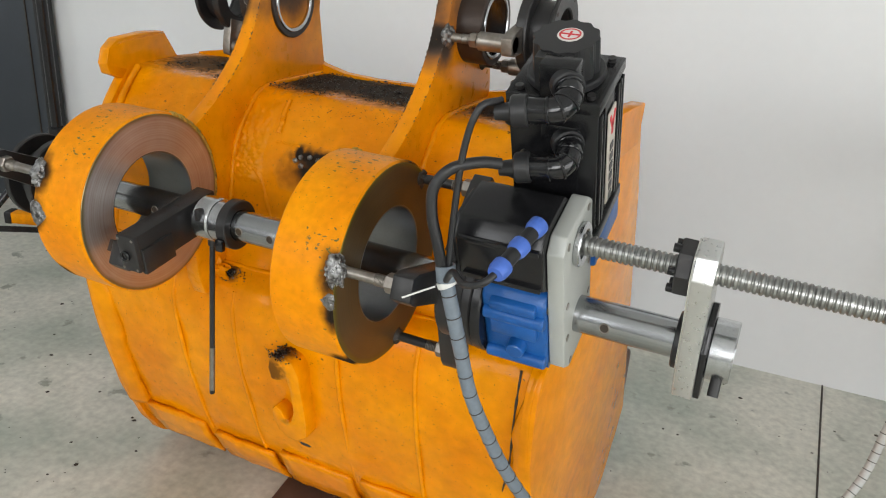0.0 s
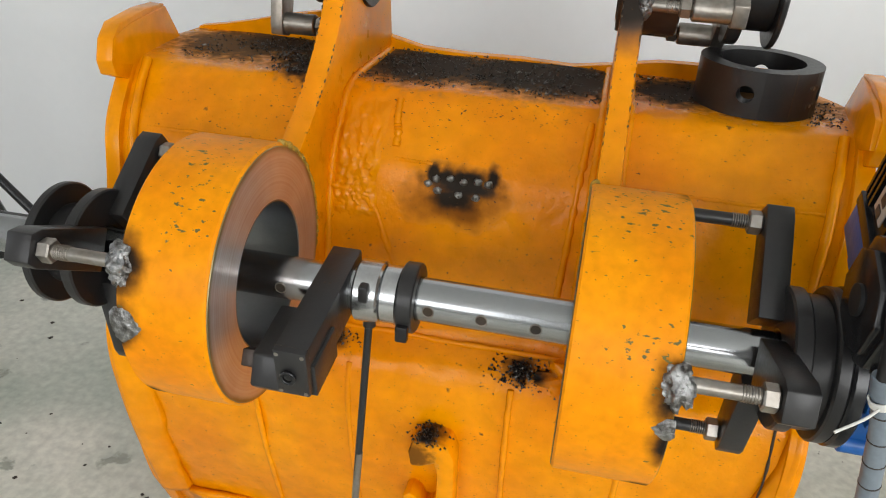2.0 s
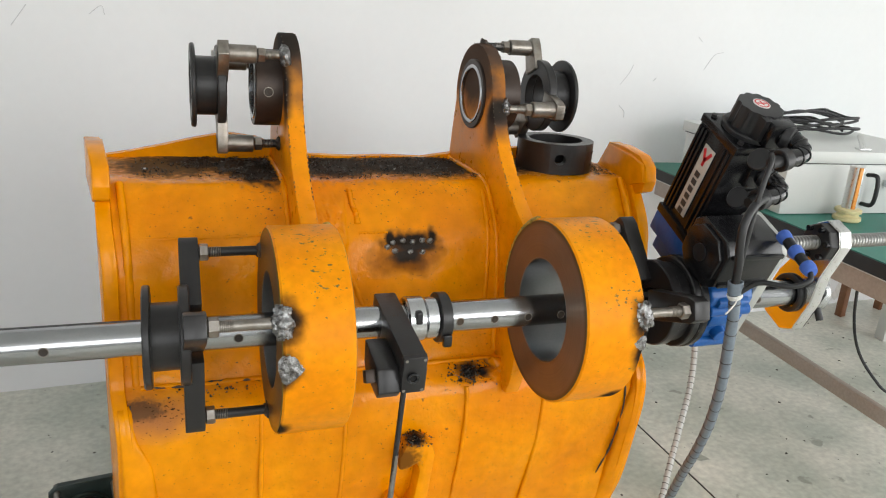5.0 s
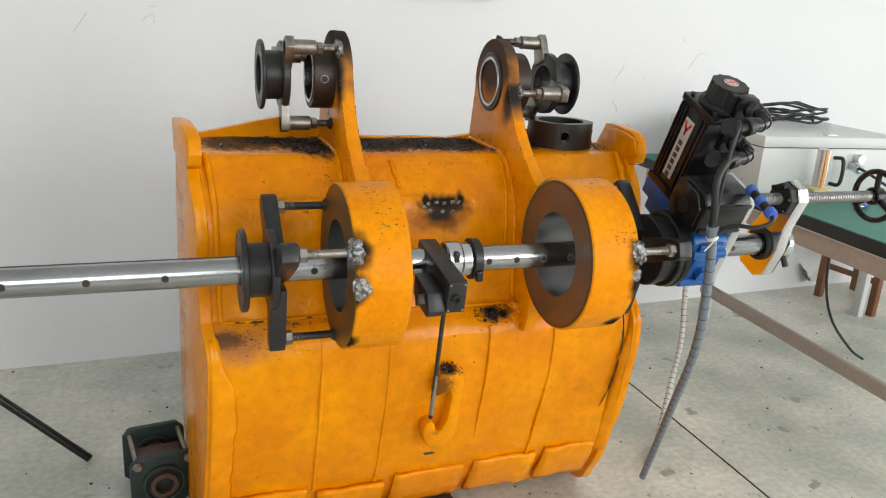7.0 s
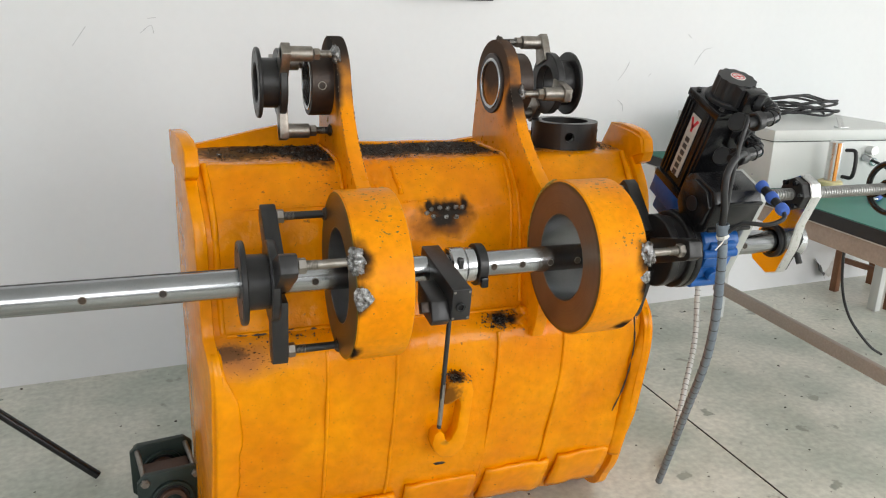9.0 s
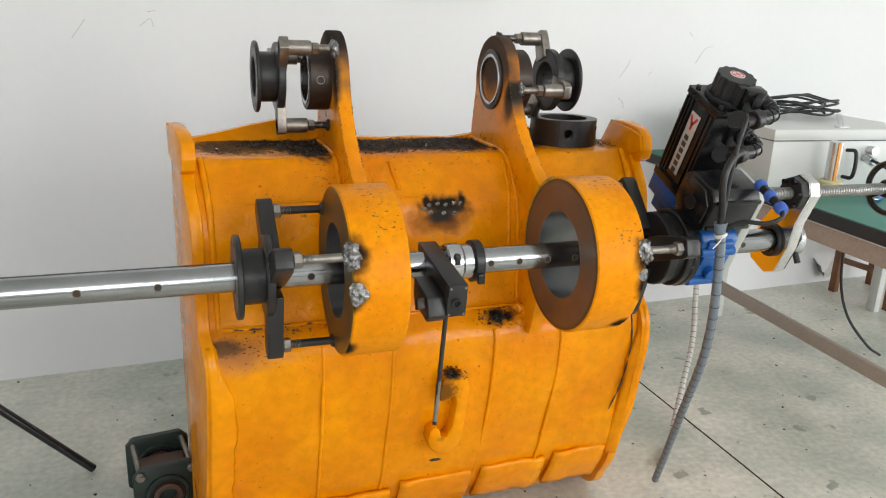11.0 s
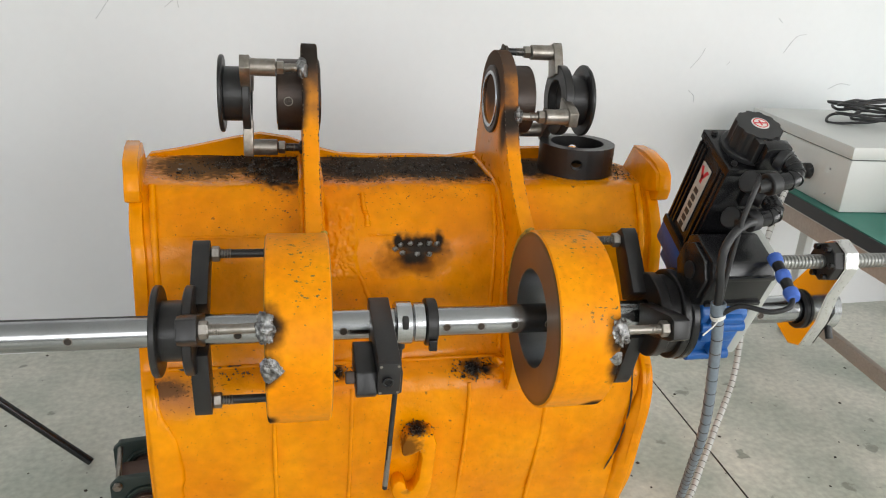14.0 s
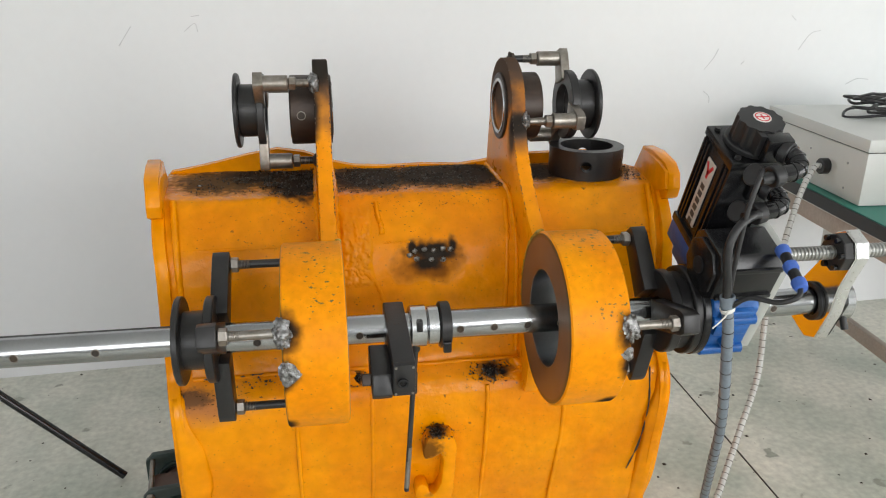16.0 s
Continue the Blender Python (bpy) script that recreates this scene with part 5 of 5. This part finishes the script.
def cable(name, pts, r, mat, label, category="cable", ribs=None):
    root = empty(name, Matrix.Translation(pts[0]), label, category)
    inv = Matrix.Translation(-Vector(pts[0]))
    bm = bmesh.new()
    tube(bm, [inv @ Vector(p) for p in pts], r, 14, 12)
    body = part("sheath", bm, mat, root, "", 60)
    if ribs:
        line = spline([inv @ Vector(p) for p in pts], 40)
        acc, bm, step = 0.0, bmesh.new(), ribs[0]
        for a, b in zip(line, line[1:]):
            acc += (b - a).length
            if acc > step:
                acc = 0.0
                dv = (b - a).normalized()
                ring(bm, b - dv * ribs[1], b + dv * ribs[1], r + 0.0007, r - 0.002, 16, 0.0003)
        tagged(part("wrap_edge", bm, ribs[2], body, "dark spiral wrap edges"), kind="stuff")
    return root


COLLAR = (0.494, -0.179, 1.053)
cable("wrapped_hose", [COLLAR, (0.507, -0.175, 1.0), (0.521, -0.163, 0.93), (0.537, -0.148, 0.85), (0.559, -0.12, 0.77), (0.585, -0.08, 0.68), (0.617, -0.022, 0.58), (0.650, 0.035, 0.50), (0.682, 0.09, 0.42), (0.738, 0.19, 0.26), (0.787, 0.285, 0.10), (0.809, 0.33, 0.022)], 0.0110, hose_grey,
      "grey spiral-wrapped hose hanging to the floor", "hose", (0.034, 0.0008, soot_and_shade))
cable("pale_wrapped_cable", [(1.585, 1.104, 0.962), (1.54, 1.09, 0.955), (1.44, 1.01, 0.84), (1.28, 0.84, 0.55), (1.222, 0.745, 0.32), (1.12, 0.64, 0.18), (1.045, 0.565, 0.085), (0.975, 0.493, 0.016), (0.88, 0.41, 0.012)], 0.0105, hose_white,
      "pale spiral-wrapped cable hanging from the control box to the floor", "cable", (0.02, 0.001, soot_and_shade))
cable("motor_cable", [(0.552, -0.150, 1.216), (0.527, -0.165, 1.217), (0.494, -0.184, 1.206), (0.475, -0.193, 1.178), (0.475, -0.193, 1.14), (0.484, -0.189, 1.10), (0.493, -0.180, 1.045)], 0.0080, rubber, "black motor cable running into the hose")
cable("encoder_cable", [(0.545, -0.150, 1.301), (0.524, -0.176, 1.290), (0.508, -0.180, 1.228), (0.500, -0.178, 1.12), (0.498, -0.178, 1.045)], 0.0048, rubber, "thin black encoder cable")
cable("sensor_lead", [(0.597, -0.245, 1.106), (0.583, -0.262, 1.092), (0.553, -0.25, 1.078), (0.52, -0.21, 1.072), (0.497, -0.184, 1.04)], 0.005, rubber, "thin black sensor lead")
tie = empty("cable_tie", Matrix.Translation(COLLAR), "white cable tie round the hose top", "cable tie")
bm = bmesh.new()
ring(bm, (0.002, 0, -0.012), (0.006, 0, -0.020), 0.0142, 0.012, 24, 0.0005)
part("loop", bm, white_label, tie)
bm = bmesh.new()
tube(bm, [(-0.005, -0.018, -0.016), (-0.02, -0.03, -0.022), (-0.045, -0.04, -0.035)], 0.0015, 6, 6)
part("tail", bm, white_label, tie)
bm = bmesh.new()
ring(bm, (0, 0, 0.012), (0.004, 0, -0.012), 0.0145, 0.010, 24, 0.001)
part("clamp_sleeve", bm, hose_grey, tie)

cable("bench_lead", [(2.015, 0.850, 0.664), (2.048, 0.850, 0.439), (2.127, 0.850, 0.275), (2.213, 0.800, 0.154), (2.303, 0.800, 0.096)], 0.006, rubber, "thin black lead hanging from the bench to the floor")

# ---- bench and what stands on it ----
BENCH = pose(1.492, -0.06, 0, 0, 0, -3.6)


def build_bench():
    b = empty("workbench", BENCH, "workbench with a green mat and pale steel frame against the wall", "workbench")
    bm = bmesh.new()
    box(bm, (0.75, 0.93, 0.84), (1.5, 1.86, 0.05))
    part("tabletop", bm, box_paint, b, "", 40, 0.003)
    bm = bmesh.new()
    box(bm, (0.75, 0.93, 0.868), (1.5, 1.86, 0.005))
    part("mat", bm, green_mat, b, "green rubber mat")
    bm = bmesh.new()
    box(bm, (0.0, 0.93, 0.845), (0.012, 1.86, 0.045))
    part("edge_strip", bm, rubber, b, "black table edge")
    for x, y in ((0.46, 1.70), (1.4, 0.05), (1.4, 1.6)):
        bm = bmesh.new()
        box(bm, (x, y, 0.41), (0.035, 0.06, 0.82))
        part("leg", bm, box_paint, b, "", 40, 0.003)
    bm = bmesh.new()
    box(bm, (0.425, 0.70, 0.18), (0.03, 2.0, 0.06))
    part("stretcher", bm, pinkish, b, "beige low stretcher", 40, 0.003)
    bm = bmesh.new()
    box(bm, (0.03, 0.85, 0.78), (0.03, 1.8, 0.07))
    part("apron", bm, pinkish, b, "beige apron rail", 40, 0.003)


build_bench()


def build_cabinet():
    c = empty("control_box", pose(1.592, 0.885, 0.8715, 0, 0, -3.5), "pale grey steel control box on the green bench mat", "control box")
    bm = bmesh.new()
    box(bm, (0.36, 0.33, 0.094), (0.72, 0.66, 0.186))
    body = part("body", bm, box_paint, c, "", 40, 0.003)
    bm = bmesh.new()
    box(bm, (0.36, 0.34, 0.213), (0.73, 0.69, 0.044))
    part("lid", bm, box_paint, c, "", 40, 0.003)
    # black sheet in the lid gap supplies its shade as colour
    bm = bmesh.new()
    box(bm, (0.36, 0.34, 0.189), (0.712, 0.672, 0.005))
    part("lid_gap_shade", bm, rubber, c, "dark sheet painted as shade under the lid")
    bm = bmesh.new()
    cyl(bm, (-0.03, 0.22, 0.090), (0.002, 0.22, 0.090), 0.03, 12, None, 0.003)
    part("cable_gland", bm, rubber, body, "black cable gland", 30)
    for y, z in ((0.10, 0.13), (0.34, 0.13), (0.10, 0.04), (0.34, 0.04)):
        bm = bmesh.new()
        cyl(bm, (-0.003, y, z), (0.002, y, z), 0.004, 10)
        part("screw", bm, steel, body)
    bm = bmesh.new()
    tube(bm, [(0.36, 0.002, 0.150), (0.37, -0.04, 0.145), (0.37, -0.042, 0.05), (0.36, 0.002, 0.04)], 0.008, 10, 6)
    part("handle", bm, rubber, body, "black bow handle", 60)
    bm = bmesh.new()
    cyl(bm, (0.50, 0.002, 0.10), (0.50, -0.014, 0.10), 0.017, 20, None, 0.002)
    part("key_switch", bm, steel, body)
    # folding latch on the lid
    bm = bmesh.new()
    box(bm, (0.36, 0.05, 0.238), (0.05, 0.03, 0.006))
    lid_latch = part("lid_latch", bm, alu, c, "bright folding latch", 40, 0.002)
    bm = bmesh.new()
    box(bm, (0, 0.03, 0), (0.022, 0.07, 0.004), pose(0.36, 0.05, 0.242, 38, 0, -20))
    part("lever", bm, alu, lid_latch, "", 40, 0.001)
    # plug and lead beside the handle
    bm = bmesh.new()
    cyl(bm, (0.45, -0.004, 0.12), (0.45, -0.05, 0.115), 0.015, 18, 0.012, 0.002)
    lead_plug = part("lead_plug", bm, steel, body, "round metal plug")
    bm = bmesh.new()
    tube(bm, [(0.45, -0.05, 0.115), (0.46, -0.10, 0.10), (0.52, -0.14, 0.06), (0.62, -0.16, 0.012), (0.70, -0.12, 0.008)], 0.006, 10, 8)
    part("lead", bm, rubber, lead_plug, "black lead", 60)
    bm = bmesh.new()
    cyl(bm, (0.47, 0.002, 0.15), (0.47, -0.035, 0.15), 0.018, 20)
    part("socket", bm, alu, body)


build_cabinet()


def build_gauge():
    g = empty("chrome_cylinder", pose(1.815, 0.790, 0.8715), "chromed cylinder with an orange reflection painted on, on a yellowed nylon foot", "sight glass")
    bm = bmesh.new()
    cyl(bm, (0, 0, 0.045), (0, 0, 0.20), 0.026, 28, None, 0.003)
    part("cylinder", bm, alu, g)
    # the stripe paints an orange reflection onto the chrome
    bm = bmesh.new()
    box(bm, (-0.008, -0.0245, 0.122), (0.014, 0.006, 0.15))
    part("stripe", bm, amber, g, "amber stripe painted as an orange reflection")
    bm = bmesh.new()
    lathe(bm, (0, 0, 0), (0, 0, 0.05), [(0, 0.044), (0.004, 0.048), (0.016, 0.048), (0.020, 0.038), (0.028, 0.038), (0.032, 0.046), (0.042, 0.046), (0.046, 0.040)], 32)
    part("base", bm, nylon, g, "yellowed grooved nylon foot")


build_gauge()


def build_coil():
    c = empty("cable_coil", pose(2.02, 1.27, 1.1065), "black cable coil lying on the control box", "cable coil")
    bm = bmesh.new()
    random.seed(3)
    pts = []
    for k in range(60):
        a = k * 0.62
        r = 0.13 + 0.045 * math.sin(k * 1.7)
        pts.append((r * 1.5 * math.cos(a), r * 0.8 * math.sin(a), 0.012 + 0.0013 * k + 0.010 * math.sin(k * 2.1) + 0.008 * math.sin(k * 0.9)))
    tube(bm, pts, 0.0055, 8, 5)
    part("coil", bm, rubber, c, "", 60)


build_coil()


def build_handwheel():
    w = empty("handwheel", Matrix.Translation(uv(1.12, SCREW, 0)), "black handwheel on the feed screw's end", "handwheel")
    bm = bmesh.new()
    ringpts = [(0, 0.066 * math.cos(2 * math.pi * k / 24), 0.066 * math.sin(2 * math.pi * k / 24)) for k in range(25)]
    tube(bm, ringpts, 0.008, 10, 3)
    part("rim", bm, black_paint, w, "", 60)
    for k in range(3):
        a = radians(90 + 120 * k)
        bm = bmesh.new()
        cyl(bm, (0, 0, 0), (0, 0.066 * math.cos(a), 0.066 * math.sin(a)), 0.008, 12)
        part("spoke", bm, black_paint, w)
    bm = bmesh.new()
    ring(bm, (-0.015, 0, 0), (0.015, 0, 0), 0.024, 0.016, 24)
    part("hub", bm, black_paint, w)


build_handwheel()


def build_stool():
    s = empty("stool", pose(3.22, 1.62, 0, 0, 0, 8), "brown wooden stool under the bench", "stool")
    bm = bmesh.new()
    box(bm, (0, 0, 0.46), (0.42, 0.42, 0.03))
    part("seat", bm, wood, s, "", 40, 0.005)
    for x in (-0.17, 0.17):
        for y in (-0.17, 0.17):
            bm = bmesh.new()
            box(bm, (x, y, 0.225), (0.04, 0.04, 0.45))
            part("leg", bm, wood, s, "", 40, 0.003)
    for y in (-0.17, 0.17):
        bm = bmesh.new()
        box(bm, (0, y, 0.25), (0.32, 0.025, 0.03))
        part("rail", bm, wood, s, "", 40, 0.002)
    for x in (-0.17, 0.17):
        bm = bmesh.new()
        box(bm, (x, 0, 0.20), (0.025, 0.32, 0.03))
        part("rail", bm, wood, s, "", 40, 0.002)


build_stool()


def build_litter():
    random.seed(8)
    p = empty("crumpled_paper", pose(3.12, 2.0, 0), "torn white and black packaging heaped against the wall", "litter")
    for k in range(7):
        bm = bmesh.new()
        m = pose(random.uniform(-0.12, 0.22), random.uniform(-0.05, 0.05), 0.02 + k * 0.03, random.uniform(40, 110), random.uniform(-40, 40), random.uniform(-60, 60))
        g = [[bm.verts.new(m @ Vector((i * 0.05 - 0.1, j * 0.035 - 0.07, 0.03 * noise.noise(Vector((i * 0.9 + k * 5, j * 0.9, k)))))) for j in range(5)] for i in range(5)]
        for a, b in zip(g, g[1:]):
            for j in range(4):
                bm.faces.new((a[j], a[j + 1], b[j + 1], b[j]))
        for v in bm.verts:
            v.co.z = max(v.co.z, 0.004)
        part("scrap", bm, white_label if k % 3 else rubber, p, "", 30)


build_litter()


def build_tripod():
    t = empty("tripod", pose(-1.60, 0.885, 0), "black steel tripod stand beside the bucket", "tripod")
    bm = bmesh.new()
    cyl(bm, (0, 0, 0.20), (0, 0, 1.75), 0.019, 20)
    part("pole", bm, black_paint, t)
    bm = bmesh.new()
    cyl(bm, (0, 0, 0.62), (0, 0, 0.72), 0.032, 20, None, 0.003)
    part("leg_collar", bm, black_paint, t)
    bm = bmesh.new()
    cyl(bm, (0, 0, 0.275), (0, 0, 0.325), 0.028, 20, None, 0.003)
    part("strut_collar", bm, black_paint, t)
    for fx, fy in ((0.64, 0.03), (-0.346, 0.539), (-0.294, -0.569)):
        foot, top = Vector((fx, fy, 0.013)), Vector((fx * 0.04, fy * 0.04, 0.67))
        bm = bmesh.new()
        cyl(bm, foot, top, 0.0135, 16)
        leg = part("leg", bm, black_paint, t)
        bm = bmesh.new()
        mid = foot.lerp(top, 0.54)
        box(bm, ((mid - Vector((0, 0, 0.30))).length / 2, 0, 0), ((mid - Vector((0, 0, 0.30))).length, 0.006, 0.022), Matrix.Translation((0, 0, 0.30)) @ Vector((mid.x, mid.y, mid.z - 0.30)).to_track_quat("X", "Z").to_matrix().to_4x4())
        part("strut", bm, black_paint, leg)


build_tripod()


def build_tool():
    g = empty("hanging_tool", pose(-1.76, 0.845, 0.312, 0, 0, 20), "small orange and black tool resting on the tripod struts", "tool")
    bm = bmesh.new()
    box(bm, (0, 0, 0.02), (0.15, 0.05, 0.045))
    part("body", bm, orange_ring, g, "", 40, 0.006)
    for x in (-0.085, 0.085):
        bm = bmesh.new()
        box(bm, (x, 0, 0.02), (0.03, 0.055, 0.05))
        part("end_cap", bm, rubber, g, "", 40, 0.006)


build_tool()


def build_flange_bearing():
    """Two square cast flanges held by four bolts, with a bearing in each."""
    f = empty("flange_bearing", pose(-0.728, 0.588, 0.093, 0, 0, 8), "dark green cast flange bearing unit standing on the floor", "bearing unit")
    for y in (0, 0.185):
        bm = bmesh.new()
        pts = [(-0.093, -0.07), (-0.07, -0.093), (0.07, -0.093), (0.093, -0.07), (0.093, 0.07), (0.07, 0.093), (-0.07, 0.093), (-0.093, 0.07)]
        a = [bm.verts.new((x, y, z)) for x, z in pts]
        b = [bm.verts.new((x, y + 0.02, z)) for x, z in pts]
        bm.faces.new(a)
        bm.faces.new(b[::-1])
        for i in range(8):
            j = (i + 1) % 8
            bm.faces.new((a[i], b[i], b[j], a[j]))
        fl = part("flange", bm, dark_green, f, "", 40, 0.003)
        bm = bmesh.new()
        ring(bm, (0, y - 0.012, 0), (0, y + 0.03, 0), 0.062, 0.05, 40)
        part("bearing_seat", bm, dark_green, fl)
        bm = bmesh.new()
        ring(bm, (0, y - 0.009, 0), (0, y + 0.028, 0), 0.05, 0.04, 40)
        part("seal", bm, rubber, fl)
        bm = bmesh.new()
        ring(bm, (0, y - 0.022, 0), (0, y + 0.03, 0), 0.04, 0.026, 40)
        part("inner_race", bm, brown_steel, fl, "worn steel inner race")
    for sx in (-1, 1):
        for sz in (-1, 1):
            bm = bmesh.new()
            cyl(bm, (sx * 0.072, -0.016, sz * 0.072), (sx * 0.072, 0.222, sz * 0.072), 0.008, 14)
            bolt = part("bolt", bm, zinc, f)
            bm = bmesh.new()
            hexnut(bm, (sx * 0.072, -0.012, sz * 0.072), (sx * 0.072, 0.0, sz * 0.072), 0.014)
            part("nut", bm, zinc, bolt, "", 30)
    bm = bmesh.new()
    box(bm, (0, 0.10, 0.025), (0.135, 0.075, 0.06))
    part("spacer_block", bm, brown_steel, f, "rusty spacer block", 40, 0.005)


build_flange_bearing()

def build_rusty_plate():
    p = empty("steel_plate", pose(-0.03, 0.40, 0, 0, 0, 7), "rusty brown steel plate lying under the bucket", "steel plate")
    bm = bmesh.new()
    box(bm, (0, 0, 0.007), (0.34, 0.22, 0.013))
    part("plate", bm, brown_steel, p, "", 40, 0.003)


build_rusty_plate()


def build_pliers():
    t = empty("hand_tool", pose(1.86, 0.60, 0.8715, 0, 0, 35), "small steel hand tool with blue grips on the bench mat", "hand tool")
    for k, dy in ((0, 0.0), (1, 0.022)):
        bm = bmesh.new()
        tube(bm, [(0.0, dy, 0.009), (0.05, dy * 1.6 - 0.004, 0.009), (0.11, dy * 1.4, 0.009)], 0.0085, 10, 6)
        part("grip", bm, blue_plastic, t, "blue plastic grip", 60)
        bm = bmesh.new()
        tube(bm, [(0.0, dy, 0.009), (-0.03, 0.012, 0.009), (-0.085, 0.011 + (dy - 0.011) * 0.3, 0.008)], 0.006, 8, 6)
        part("jaw", bm, steel, t, "", 60)


build_pliers()

# ---- wall things ----
WALL = pose(0, WALL_Y, 0, 0, 0, WALL_TURN)
bm = bmesh.new()
box(bm, (-3.10, -0.06, 1.0), (1.25, 0.05, 2.0), WALL)
panel = part("standing_panel", bm, dark_panel, None, "", 40, 0.004)
tagged(panel, "dark slate panel with a black frame against the white wall", "panel")
for c, d in (((-2.49, -0.065, 1.0), (0.05, 0.07, 2.02)), ((-3.71, -0.065, 1.0), (0.05, 0.07, 2.02)), ((-3.10, -0.065, 1.99), (1.17, 0.07, 0.05))):
    bm = bmesh.new()
    box(bm, c, d, WALL)
    part("frame_bar", bm, black_paint, panel, "black frame bar", 40, 0.004)
# dark strip on the panel's face, painted as shade in a gap
bm = bmesh.new()
box(bm, (-2.58, -0.088, 1.0), (0.006, 0.006, 1.9), WALL)
part("gap_shade_strip", bm, soot_and_shade, panel, "narrow dark strip painted as a gap's shade")
bm = bmesh.new()
box(bm, (0.52, -0.02, 1.90), (0.44, 0.03, 0.66), WALL)
tagged(part("notice_board", bm, dark_panel, None, "", 40, 0.003), "dark framed board hanging on the white wall", "notice board")
wall_ob = bpy.data.objects["wall_north"]
for pts in ([(1.47, 1.125), (1.50, 1.10), (1.505, 1.07)], [(1.64, 1.24), (1.655, 1.255)], [(-0.74, 1.40), (-0.70, 1.43), (-0.69, 1.40)], [(-0.71, 1.455), (-0.68, 1.46)],
            [(1.92, 1.30), (1.97, 1.37), (2.02, 1.385)], [(1.86, 1.45), (1.885, 1.43)], [(1.46, 1.22), (1.50, 1.27), (1.52, 1.31)], [(-0.98, 1.35), (-0.93, 1.42)], [(2.2, 1.14), (2.26, 1.165), (2.32, 1.16)]):
    bm = bmesh.new()
    tube(bm, [WALL @ Vector((x, -0.0003, z)) for x, z in pts], 0.0022, 6, 8, lambda i: 0.0012 + 0.0014 * abs(noise.noise(Vector((i * 0.8, pts[0][0] * 9, 0)))))
    part("scuff", bm, scuff_grey, wall_ob, "grey scuff mark")
# grit on the floor
random.seed(21)
verts, faces = [], []
for k in range(420):
    x, y = random.uniform(-2.6, 3.0), random.uniform(-0.2, 1.75)
    r = random.choice((0.002, 0.003, 0.003, 0.005, 0.008))
    i = len(verts)
    for a in range(5):
        q = r * random.uniform(0.6, 1.3)
        verts.append((x + q * math.cos(a * 1.257), y + q * math.sin(a * 1.257), 0.0008))
    verts.append((x, y, r * 0.6))
    faces += [(i + a, i + (a + 1) % 5, i + 5) for a in range(5)]
me = bpy.data.meshes.new("floor_grit")
me.from_pydata(verts, [], faces)
me.materials.append(soot_and_shade)
tagged(new("floor_grit", me), "dark grit scattered over the concrete floor", "grit", kind="stuff")


def motions():
    """Nothing but the camera moves: the bar stands still and every other thing rests."""


motions()
